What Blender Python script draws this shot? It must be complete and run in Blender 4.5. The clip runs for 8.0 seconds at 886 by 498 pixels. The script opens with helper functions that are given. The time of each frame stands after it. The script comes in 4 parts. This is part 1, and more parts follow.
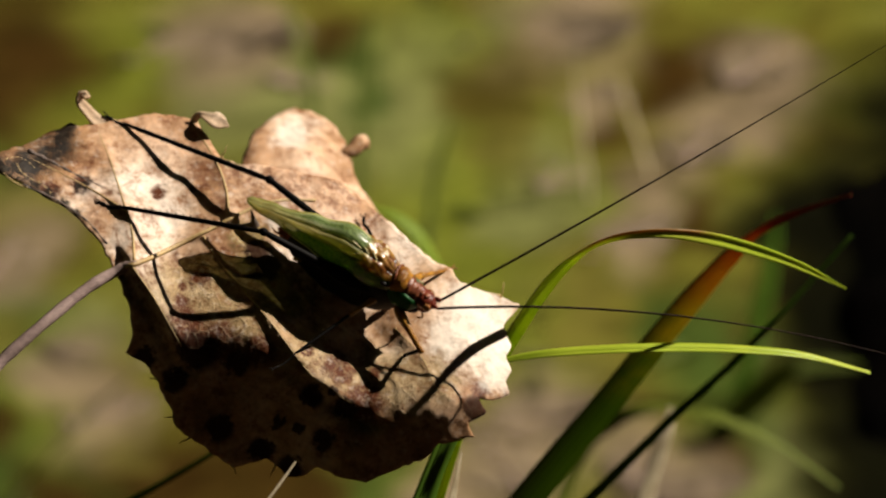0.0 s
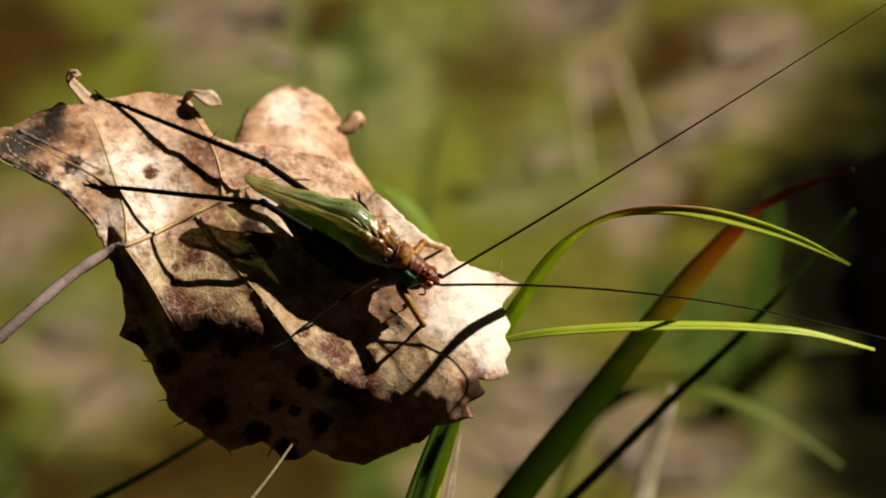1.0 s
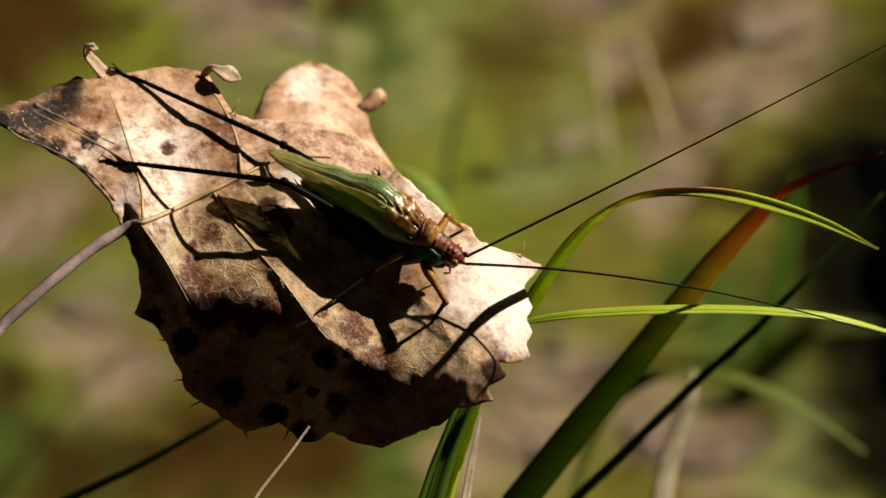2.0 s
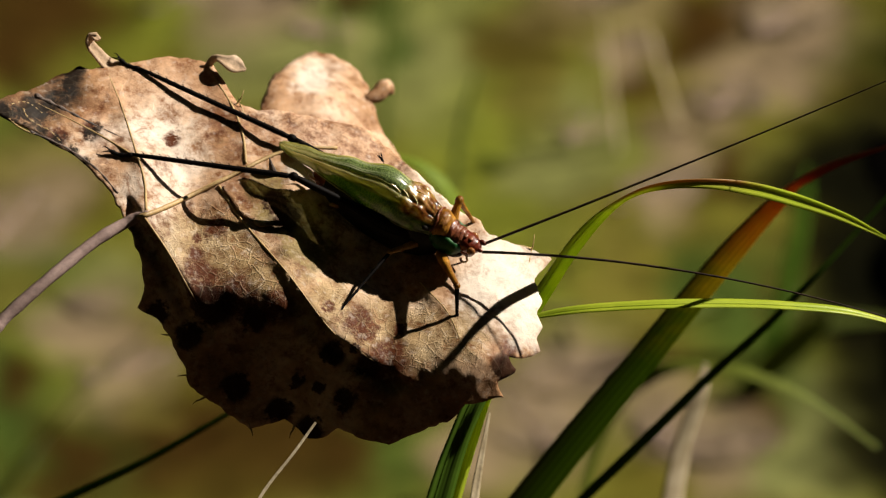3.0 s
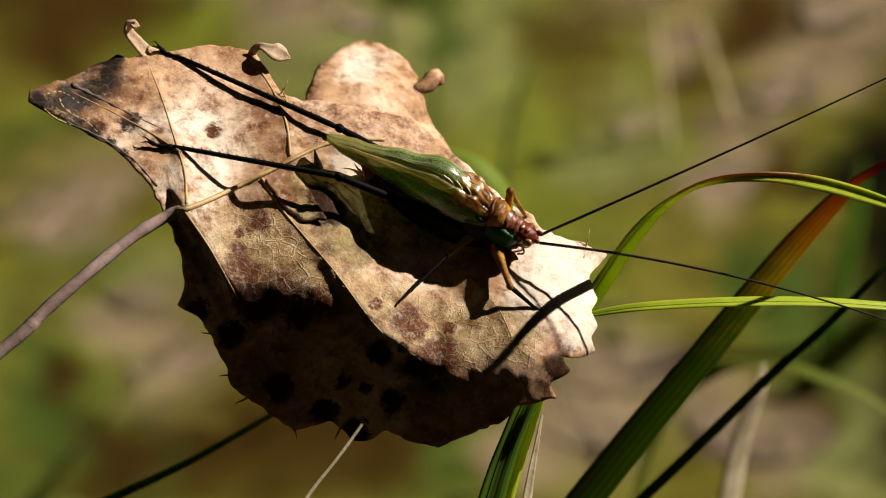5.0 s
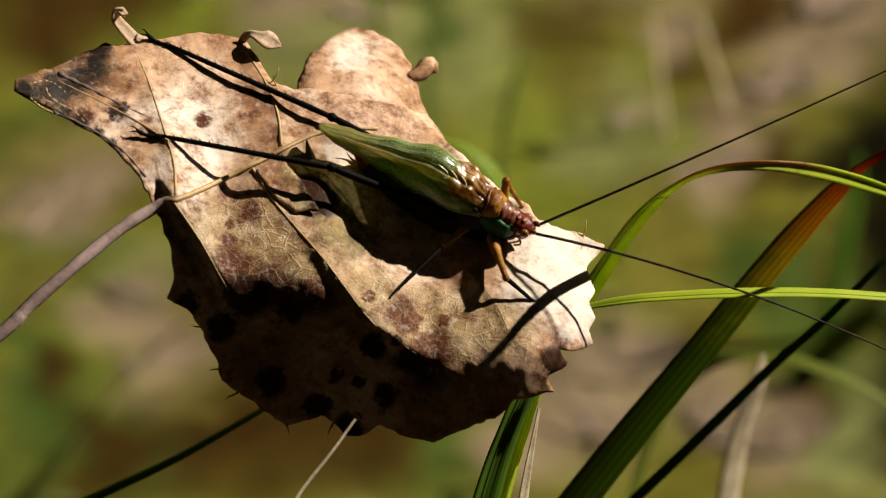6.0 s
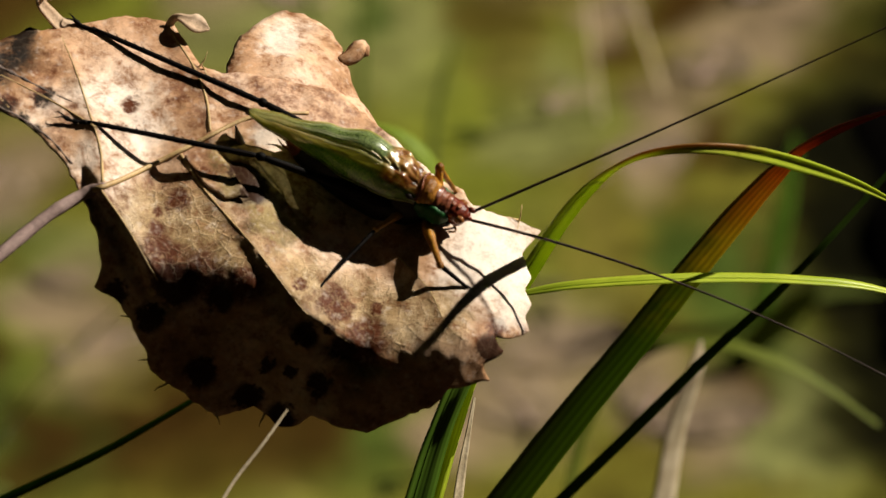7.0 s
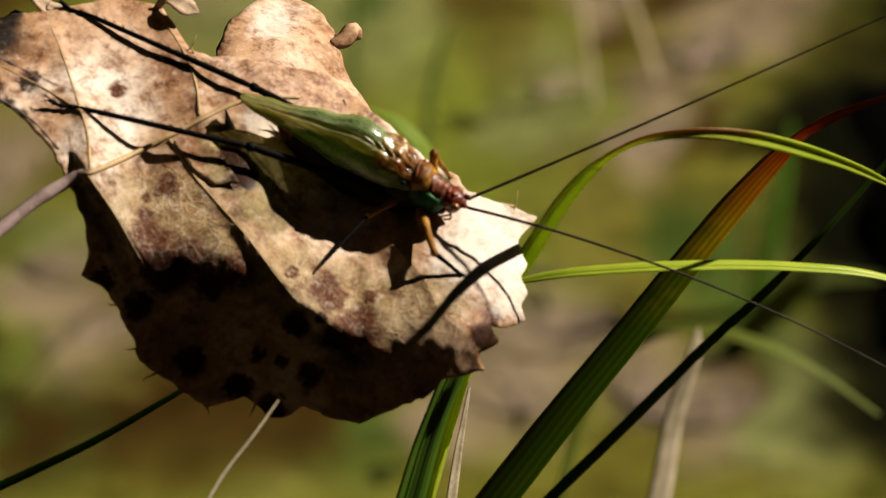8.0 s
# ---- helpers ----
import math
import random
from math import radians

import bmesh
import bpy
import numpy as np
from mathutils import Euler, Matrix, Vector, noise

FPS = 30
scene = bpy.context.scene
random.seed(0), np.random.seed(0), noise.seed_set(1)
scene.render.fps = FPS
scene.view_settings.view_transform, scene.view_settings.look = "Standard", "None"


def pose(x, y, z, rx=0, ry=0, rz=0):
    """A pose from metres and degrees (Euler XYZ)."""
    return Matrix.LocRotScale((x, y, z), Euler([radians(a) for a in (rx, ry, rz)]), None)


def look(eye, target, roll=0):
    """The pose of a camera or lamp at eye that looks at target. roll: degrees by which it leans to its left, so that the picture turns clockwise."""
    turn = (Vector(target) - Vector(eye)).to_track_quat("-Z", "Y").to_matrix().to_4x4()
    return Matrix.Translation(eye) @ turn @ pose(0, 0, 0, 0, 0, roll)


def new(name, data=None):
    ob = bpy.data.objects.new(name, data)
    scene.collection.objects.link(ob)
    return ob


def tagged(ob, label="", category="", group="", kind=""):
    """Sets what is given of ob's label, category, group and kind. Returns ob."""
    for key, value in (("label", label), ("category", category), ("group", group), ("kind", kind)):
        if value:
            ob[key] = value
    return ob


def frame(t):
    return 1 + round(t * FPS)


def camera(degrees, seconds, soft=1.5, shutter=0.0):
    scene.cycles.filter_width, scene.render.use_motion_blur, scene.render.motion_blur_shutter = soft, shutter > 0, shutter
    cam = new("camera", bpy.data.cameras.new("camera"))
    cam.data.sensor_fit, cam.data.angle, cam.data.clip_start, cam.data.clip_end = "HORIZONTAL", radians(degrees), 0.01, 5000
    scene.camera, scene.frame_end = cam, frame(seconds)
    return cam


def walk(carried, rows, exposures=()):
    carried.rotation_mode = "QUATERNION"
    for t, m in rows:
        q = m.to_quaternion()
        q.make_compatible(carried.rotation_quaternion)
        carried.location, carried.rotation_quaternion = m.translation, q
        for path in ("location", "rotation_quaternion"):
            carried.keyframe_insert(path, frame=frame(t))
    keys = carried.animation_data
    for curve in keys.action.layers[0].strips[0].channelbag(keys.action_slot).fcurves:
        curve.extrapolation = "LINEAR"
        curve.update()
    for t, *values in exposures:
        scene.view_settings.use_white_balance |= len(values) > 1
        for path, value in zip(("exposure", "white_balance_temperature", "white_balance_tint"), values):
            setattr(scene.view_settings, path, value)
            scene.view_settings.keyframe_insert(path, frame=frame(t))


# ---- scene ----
# A bush cricket on a dry leaf that hangs in meadow grass, seen through a long lens.
# Stage space: origin at the leaf, x right, y up, z towards the viewer, 25 degrees above the horizon.
STAGE = pose(0, 0, 0.90, 65, 0, 0)
GRID = 15.68                     # grid units of the view plane per millimetre


def P(u, v, z=0.0):
    """Stage point (metres) from grid units of the view plane and a height z in mm towards the viewer."""
    k = (1 - z / 1000) / GRID / 1000
    return Vector(((u - 784) * k, (441 - v) * k, z / 1000))


EYE = STAGE @ Vector((0, 0, 1))


def on_ground(u, v, z=0.0):
    """Where the view line through a grid point meets the level z."""
    way = (STAGE @ P(u, v, 0)) - EYE
    return EYE + way * ((EYE.z - z) / -way.z)


# ---- camera ----
cam = camera(5.724, 8.0, soft=1.1)
cam.data.dof.use_dof = True
cam.data.dof.focus_distance = 1.0
cam.data.dof.aperture_fstop = 88

# seconds, distance to the leaf in metres, roll in degrees, target on the leaf plane in mm (right, up)
PATH = [
    (0.00, 1.0712, 0.07, 6.839, 5.474),
    (0.10, 1.0696, 0.03, 7.290, 4.254),
    (0.20, 1.0679, -0.00, 7.567, 2.670),
    (0.30, 1.0663, -0.04, 7.563, 1.776),
    (0.50, 1.0629, -0.11, 7.501, 1.972),
    (0.80, 1.0579, -0.25, 7.867, 3.110),
    (1.00, 1.0545, -0.34, 7.153, 2.897),
    (1.20, 1.0511, -0.21, 6.363, 2.316),
    (1.50, 1.0458, -0.02, 4.983, 1.806),
    (1.75, 1.0414, 0.06, 4.675, 1.167),
    (2.00, 1.0371, 0.14, 4.629, 0.567),
    (2.20, 1.0335, 0.13, 4.093, 0.214),
    (3.30, 1.0137, 0.11, 3.583, -0.730),
    (3.50, 1.0100, 0.11, 3.358, -1.288),
    (3.70, 1.0063, 0.07, 2.774, -1.556),
    (3.85, 1.0036, 0.03, 1.556, -0.908),
    (4.00, 1.0008, 0.00, -0.000, 0.000),
    (4.20, 0.9971, 0.03, -0.496, 0.063),
    (4.50, 0.9915, 0.08, -0.816, 0.018),
    (4.70, 0.9878, 0.06, -1.335, -0.304),
    (5.80, 0.9669, -0.09, -2.037, -1.372),
    (6.00, 0.9631, -0.12, -1.465, -1.711),
    (6.20, 0.9593, -0.12, -1.130, -2.053),
    (6.50, 0.9536, -0.12, -0.807, -2.060),
    (6.60, 0.9517, -0.15, 0.297, -2.307),
    (6.70, 0.9498, -0.18, 2.518, -2.394),
    (6.80, 0.9478, -0.20, 4.361, -2.608),
    (6.90, 0.9459, -0.23, 5.418, -2.935),
    (7.00, 0.9439, -0.26, 5.698, -3.198),
    (7.20, 0.9401, -0.26, 6.301, -4.058),
    (7.50, 0.9343, -0.26, 6.765, -4.822),
    (7.70, 0.9304, -0.27, 6.942, -5.237),
    (8.00, 0.9246, -0.27, 6.282, -4.559),
]
walk(cam, [(t, look(STAGE @ Vector((0, 0, d)), STAGE @ Vector((x / 1000, y / 1000, 0)), roll))
           for t, d, roll, x, y in PATH])

# ---- world and sun ----
SUN_STAGE = Vector((0.74, 0.66, 0.05))
SUN_DIR = (STAGE.to_3x3() @ SUN_STAGE).normalized()
world = bpy.data.worlds.new("world")
scene.world = world
world.use_nodes = True
nt = world.node_tree
sky = nt.nodes.new("ShaderNodeTexSky")
sky.sky_type, sky.sun_disc = "NISHITA", False
sky.sun_elevation = math.asin(SUN_DIR.z)
sky.sun_rotation = math.atan2(SUN_DIR.x, SUN_DIR.y)
nt.links.new(sky.outputs[0], nt.nodes["Background"].inputs[0])
nt.nodes["Background"].inputs[1].default_value = 0.0024
sun = new("sun", bpy.data.lights.new("sun", "SUN"))
sun.data.energy, sun.data.angle, sun.data.color = 5.0, radians(0.9), (1.0, 0.91, 0.77)
sun.matrix_world = look(SUN_DIR * 10, (0, 0, 0))
scene.view_settings.exposure = 0.80


# ---- materials ----
def nodes_of(name):
    m = bpy.data.materials.new(name)
    m.use_nodes = True
    t = m.node_tree
    return m, t, t.nodes["Principled BSDF"], t.nodes["Material Output"]


def ramp_of(t, stops, fac):
    r = t.nodes.new("ShaderNodeValToRGB")
    el = r.color_ramp.elements
    while len(el) < len(stops):
        el.new(0.5)
    for e, (p, c) in zip(el, stops):
        e.position, e.color = p, (*c, 1)
    t.links.new(fac, r.inputs[0])
    return r.outputs[0]


def noise_of(t, coord, scale, detail=4.0, rough=0.55, stretch=None, distort=0.0):
    n = t.nodes.new("ShaderNodeTexNoise")
    n.inputs["Scale"].default_value, n.inputs["Detail"].default_value = scale, detail
    n.inputs["Roughness"].default_value, n.inputs["Distortion"].default_value = rough, distort
    if stretch:
        mp = t.nodes.new("ShaderNodeMapping")
        mp.inputs["Scale"].default_value = stretch
        t.links.new(coord, mp.inputs[0])
        coord = mp.outputs[0]
    t.links.new(coord, n.inputs["Vector"])
    return n.outputs[0]


def mixed(t, fac, a, b, how="MIX"):
    m = t.nodes.new("ShaderNodeMix")
    m.data_type, m.blend_type = "RGBA", how
    for sock, val in ((m.inputs[0], fac), (m.inputs[6], a), (m.inputs[7], b)):
        if isinstance(val, bpy.types.NodeSocket):
            t.links.new(val, sock)
        elif isinstance(val, tuple):
            sock.default_value = (*val, 1)
        else:
            sock.default_value = val
    return m.outputs[2]


def coord_of(t):
    return t.nodes.new("ShaderNodeTexCoord").outputs["Object"]


def bump_of(t, bsdf, height, strength, distance):
    b = t.nodes.new("ShaderNodeBump")
    b.inputs["Strength"].default_value, b.inputs["Distance"].default_value = strength, distance
    t.links.new(height, b.inputs["Height"])
    t.links.new(b.outputs[0], bsdf.inputs["Normal"])
    return b.outputs[0]


def thin(t, bsdf, out, color, amount):
    """Lets part of the light through a thin sheet."""
    tr = t.nodes.new("ShaderNodeBsdfTranslucent")
    mx = t.nodes.new("ShaderNodeMixShader")
    mx.inputs[0].default_value = amount
    if isinstance(color, tuple):
        tr.inputs[0].default_value = (*color, 1)
    else:
        t.links.new(color, tr.inputs[0])
    t.links.new(bsdf.outputs[0], mx.inputs[1])
    t.links.new(tr.outputs[0], mx.inputs[2])
    t.links.new(mx.outputs[0], out.inputs[0])


def plain(name, low, high, scale, rough=0.6, fine=0.25, bump=0.2, size=0.0003, through_light=0.0, stretch=None,
          spec=0.5, coat=0.0, vary=0.0):
    """Mottled surface in two scales, with relief; optionally a little translucent."""
    m, t, b, out = nodes_of(name)
    co = coord_of(t)
    big = noise_of(t, co, scale, 3, 0.5, stretch)
    small = noise_of(t, co, scale * 9, 5, 0.65, stretch)
    col = ramp_of(t, [(0.3, low), (0.7, high)], big)
    grain = ramp_of(t, [(0.25, (1 - fine * 2,) * 3), (0.75, (1 + fine,) * 3)], small)
    col = mixed(t, 1.0, col, grain, "MULTIPLY")
    if vary:
        info = t.nodes.new("ShaderNodeObjectInfo")
        tone = ramp_of(t, [(0.0, (1 - vary,) * 3), (1.0, (1 + vary * 0.5,) * 3)], info.outputs["Random"])
        col = mixed(t, 1.0, col, tone, "MULTIPLY")
    t.links.new(col, b.inputs["Base Color"])
    b.inputs["Roughness"].default_value = rough
    b.inputs["Specular IOR Level"].default_value = spec
    b.inputs["Coat Weight"].default_value = coat
    b.inputs["Coat Roughness"].default_value = 0.07
    bump_of(t, b, small, bump, size)
    if through_light:
        thin(t, b, out, col, through_light)
    return m


def step_of(t, value, lo, hi):
    """Smooth step of a value from lo to hi."""
    k = t.nodes.new("ShaderNodeMapRange")
    k.interpolation_type = "SMOOTHSTEP"
    k.inputs[1].default_value, k.inputs[2].default_value = lo, hi
    t.links.new(value, k.inputs[0])
    return k.outputs[0]


def times_of(t, a, b):
    m = t.nodes.new("ShaderNodeMath")
    m.operation = "MULTIPLY"
    for sock, val in zip(m.inputs, (a, b)):
        if isinstance(val, bpy.types.NodeSocket):
            t.links.new(val, sock)
        else:
            sock.default_value = val
    return m.outputs[0]


def leaf_material():
    m, t, b, out = nodes_of("dry_leaf")
    co = coord_of(t)
    # stains of their own shape: centre and size in grid units
    warp = mixed(t, 0.006, co, noise_of(t, co, 300, 7, 0.75), "ADD")
    warp = mixed(t, 0.0026, warp, noise_of(t, co, 950, 6, 0.75), "ADD")
    fine = mixed(t, 0.0034, co, noise_of(t, co, 520, 7, 0.75), "ADD")
    fine = mixed(t, 0.0012, fine, noise_of(t, co, 1500, 5, 0.75), "ADD")
    flats = []
    for way in (warp, fine):
        flat = t.nodes.new("ShaderNodeVectorMath")
        flat.operation = "MULTIPLY"
        flat.inputs[1].default_value = (1, 1, 0)
        t.links.new(way, flat.inputs[0])
        flats.append(flat)

    def stains(spots, soft, small=False):
        total = None
        off = 0.0023 if small else 0.0043
        for u, v, r in spots:
            p = P(u, v, -12)
            n = t.nodes.new("ShaderNodeVectorMath")
            n.operation = "DISTANCE"
            n.inputs[1].default_value = (p.x + off, p.y + off, 0)
            t.links.new(flats[small].outputs[0], n.inputs[0])
            f = step_of(t, n.outputs["Value"], r / GRID / 1000 * (1 + soft), r / GRID / 1000 * (1 - soft))
            if total is not None:
                m2 = t.nodes.new("ShaderNodeMath")
                m2.operation = "MAXIMUM"
                t.links.new(total, m2.inputs[0])
                t.links.new(f, m2.inputs[1])
                f = m2.outputs[0]
            total = f
        return total
    base = ramp_of(t, [(0.32, (0.15, 0.080, 0.040)), (0.43, (0.36, 0.205, 0.108)), (0.53, (0.54, 0.370, 0.250)),
                       (0.66, (0.72, 0.61, 0.53))], noise_of(t, co, 85, 5, 0.6))
    # ochre panels below the midrib, pale and peach ones above it
    ochre = stains(((380, 430, 60), (450, 455, 75), (520, 500, 45), (640, 545, 50), (720, 590, 62), (800, 600, 60), (870, 600, 50), (590, 470, 40)), 0.5)
    col = mixed(t, times_of(t, ochre, 0.75), base, ramp_of(t, [(0.35, (0.22, 0.155, 0.070)), (0.6, (0.38, 0.285, 0.150))], noise_of(t, co, 330, 5, 0.65)))
    pale = stains(((345, 205, 62), (350, 325, 45), (290, 330, 28), (600, 120, 45), (960, 510, 85), (110, 300, 40), (690, 350, 60), (620, 330, 26), (300, 230, 40), (395, 285, 26)), 0.6)
    col = mixed(t, times_of(t, pale, 0.6), col, (0.78, 0.69, 0.61))
    peach = stains(((600, 190, 75), (640, 235, 65), (540, 150, 45), (330, 130, 65), (420, 150, 55), (700, 260, 45), (250, 170, 35), (390, 180, 40), (760, 320, 40), (640, 150, 40)), 0.6)
    col = mixed(t, times_of(t, peach, 0.55), col, (0.56, 0.34, 0.205))
    # dusky purple-brown along the veins, broken up by a fine grain
    grain = ramp_of(t, [(0.42, (0, 0, 0)), (0.58, (1, 1, 1))], noise_of(t, co, 620, 8, 0.78))
    dusk = stains(((330, 405, 32), (300, 420, 20), (400, 372, 24), (470, 350, 34), (500, 400, 26), (540, 440, 26), (580, 470, 24), (525, 395, 22), (440, 215, 36), (470, 250, 30),
                   (425, 240, 26), (540, 230, 34), (600, 262, 40), (680, 270, 34), (250, 250, 34), (215, 190, 24), (240, 300, 22), (660, 570, 18), (330, 300, 18), (520, 205, 24), (570, 212, 24), (620, 224, 26), (670, 238, 26), (715, 262, 22), (762, 300, 20), (490, 215, 20)), 0.6)
    col = mixed(t, times_of(t, times_of(t, dusk, 0.9), grain), col, (0.165, 0.070, 0.038))
    # mottling over all
    mott = ramp_of(t, [(0.36, (0.42, 0.26, 0.16)), (0.49, (0.95, 0.93, 0.91)), (0.63, (1.26, 1.23, 1.20))], noise_of(t, co, 480, 8, 0.76))
    col = mixed(t, 1.0, col, mott, "MULTIPLY")
    # olive stain that also carries the tint of light filtered by the wing
    olive = stains(((520, 335, 34), (548, 385, 44), (580, 425, 38), (615, 455, 26)), 0.35)
    col = mixed(t, times_of(t, olive, 0.8), col, ramp_of(t, [(0.4, (0.085, 0.055, 0.02)), (0.6, (0.26, 0.20, 0.075))], noise_of(t, co, 420, 6, 0.7)))
    # rusty blotches with granular edges; those along the crest also paint its shaded turn
    rust_and_shade = stains(((205, 232, 18), (355, 246, 14), (435, 408, 20), (400, 480, 24), (398, 455, 16), (402, 425, 9), (420, 512, 34), (475, 530, 40),
                   (545, 545, 30), (690, 575, 26), (706, 592, 20), (762, 590, 12), (640, 545, 12), (745, 640, 40), (150, 245, 20), (960, 620, 16)), 0.35, True)
    grit = ramp_of(t, [(0.36, (0.3,) * 3), (0.47, (1, 1, 1))], noise_of(t, co, 1500, 7, 0.8))
    col = mixed(t, times_of(t, rust_and_shade, grit), col, (0.085, 0.024, 0.009))
    blot = ramp_of(t, [(0.56, (0, 0, 0)), (0.63, (0.7, 0.7, 0.7))], noise_of(t, co, 230, 8, 0.76, None, 0.8))
    col = mixed(t, times_of(t, blot, grit), col, (0.20, 0.080, 0.034))
    # pale scurf in small specks
    scurf = ramp_of(t, [(0.55, (0, 0, 0)), (0.72, (0.35, 0.35, 0.35))], noise_of(t, co, 1100, 4, 0.65))
    col = mixed(t, scurf, col, (0.74, 0.66, 0.58))
    # bleached end; the last two spots paint sunlit brightness on lobe and torn piece
    white = stains(((985, 520, 62), (1000, 585, 40), (950, 470, 55), (905, 520, 40), (590, 118, 30), (585, 302, 28)), 0.5)
    col = mixed(t, times_of(t, white, 0.45), col, (0.86, 0.81, 0.73))
    # withered tip, dark along its folds
    sere = stains(((56, 200, 26), (80, 212, 32), (108, 200, 30), (132, 196, 26), (158, 160, 32), (172, 132, 24), (186, 118, 16), (120, 234, 16), (150, 250, 14), (178, 268, 12), (200, 290, 10),
                   (210, 236, 15), (140, 175, 18), (100, 178, 14)), 0.5, True)
    col = mixed(t, times_of(t, times_of(t, sere, 0.97), ramp_of(t, [(0.36, (0.2,) * 3), (0.47, (1, 1, 1))], noise_of(t, co, 340, 7, 0.75, None, 1.2))), col, (0.0045, 0.0028, 0.0018))
    # dark decayed spots
    dark = stains(((430, 545, 40), (540, 360, 26), (560, 392, 24), (665, 712, 22), (545, 735, 24), (580, 680, 12), (505, 570, 24), (645, 630, 22), (470, 690, 26), (950, 655, 26),
                   (600, 770, 26), (705, 655, 24), (330, 560, 22), (385, 600, 26), (620, 690, 12), (685, 620, 10)), 0.25, True)
    col = mixed(t, times_of(t, dark, 0.96), col, (0.024, 0.007, 0.003))
    # net of small veins in two sizes
    nets = []
    for s, wide in ((620, 0.075), (1900, 0.10)):
        v = t.nodes.new("ShaderNodeTexVoronoi")
        v.feature = "DISTANCE_TO_EDGE"
        v.inputs["Scale"].default_value = s
        t.links.new(mixed(t, 0.0022, co, noise_of(t, co, 500, 5, 0.6), "ADD"), v.inputs["Vector"])
        nets.append(ramp_of(t, [(0.0, (1, 1, 1)), (wide, (0, 0, 0))], v.outputs["Distance"]))
    shown = times_of(t, step_of(t, ochre, -0.35, 1.0), ramp_of(t, [(0.35, (0.25,) * 3), (0.6, (1, 1, 1))], noise_of(t, co, 130, 3, 0.5)))
    col = mixed(t, times_of(t, times_of(t, nets[0], shown), 0.22), col, (0.62, 0.50, 0.32))
    t.links.new(col, b.inputs["Base Color"])
    b.inputs["Roughness"].default_value = 0.5
    b.inputs["Specular IOR Level"].default_value = 0.08
    h = mixed(t, 1.0, mixed(t, 0.5, nets[0], nets[1], "ADD"), shown, "MULTIPLY")
    h = mixed(t, 0.6, h, noise_of(t, co, 700, 6, 0.7), "ADD")
    bump_of(t, b, h, 0.6, 0.00017)
    thin(t, b, out, mixed(t, 1.0, col, (0.70, 0.32, 0.13), "MULTIPLY"), 0.11)
    return m


def grass_material(name, low, high, light=0.3, rough=0.38, faded=None):
    """Blade of grass: lengthwise nerves, mottled, glossy and translucent. Object x runs across the blade's nerves."""
    m, t, b, out = nodes_of(name)
    co = coord_of(t)
    uv = t.nodes.new("ShaderNodeUVMap").outputs[0]
    col = ramp_of(t, [(0.3, low), (0.7, high)], noise_of(t, co, 120, 4, 0.6))
    w = t.nodes.new("ShaderNodeTexWave")
    if faded:       # stretch of its length that has turned brown along one edge
        start, end, tint = faded
        sep = t.nodes.new("ShaderNodeSeparateXYZ")
        t.links.new(mixed(t, 0.12, uv, noise_of(t, co, 160, 4, 0.6), "ADD"), sep.inputs[0])
        k = times_of(t, step_of(t, sep.outputs[1], start, start + 0.05), step_of(t, sep.outputs[1], end + 0.08, end))
        col = mixed(t, times_of(t, k, ramp_of(t, [(0.3, (1, 1, 1)), (0.75, (0.15,) * 3)], sep.outputs[0])), col, tint)
    w.bands_direction = "X"
    w.inputs["Scale"].default_value, w.inputs["Distortion"].default_value = 3.2, 0.6
    t.links.new(uv, w.inputs["Vector"])
    col = mixed(t, 1.0, col, ramp_of(t, [(0.0, (0.88, 0.89, 0.84)), (1.0, (1.07, 1.07, 1.04))], w.outputs[0]), "MULTIPLY")
    t.links.new(col, b.inputs["Base Color"])
    b.inputs["Roughness"].default_value = rough
    b.inputs["Specular IOR Level"].default_value = 0.5 if rough < 0.5 else 0.15
    bump_of(t, b, w.outputs[0], 0.15, 0.0001)
    thin(t, b, out, col, light)
    return m


def two_tone_grass(name, low, mid, high):
    """Blade that reddens towards its tip (uv y runs from root to tip)."""
    m, t, b, out = nodes_of(name)
    uv = t.nodes.new("ShaderNodeUVMap").outputs[0]
    co = coord_of(t)
    sep = t.nodes.new("ShaderNodeSeparateXYZ")
    t.links.new(uv, sep.inputs[0])
    add = t.nodes.new("ShaderNodeMath")
    add.operation = "MULTIPLY_ADD"
    add.inputs[1].default_value = 0.16
    t.links.new(noise_of(t, co, 160, 4, 0.6), add.inputs[0])
    t.links.new(sep.outputs[1], add.inputs[2])
    col = ramp_of(t, [(0.68, low), (0.76, mid), (0.86, high), (0.94, (0.36, 0.10, 0.02)), (1.0, (0.14, 0.03, 0.015))],
                  add.outputs[0])
    w = t.nodes.new("ShaderNodeTexWave")
    w.inputs["Scale"].default_value = 3.0
    t.links.new(uv, w.inputs["Vector"])
    col = mixed(t, 1.0, col, ramp_of(t, [(0, (0.75,) * 3), (1, (1.1,) * 3)], w.outputs[0]), "MULTIPLY")
    t.links.new(col, b.inputs["Base Color"])
    b.inputs["Roughness"].default_value = 0.4
    thin(t, b, out, col, 0.62)
    return m


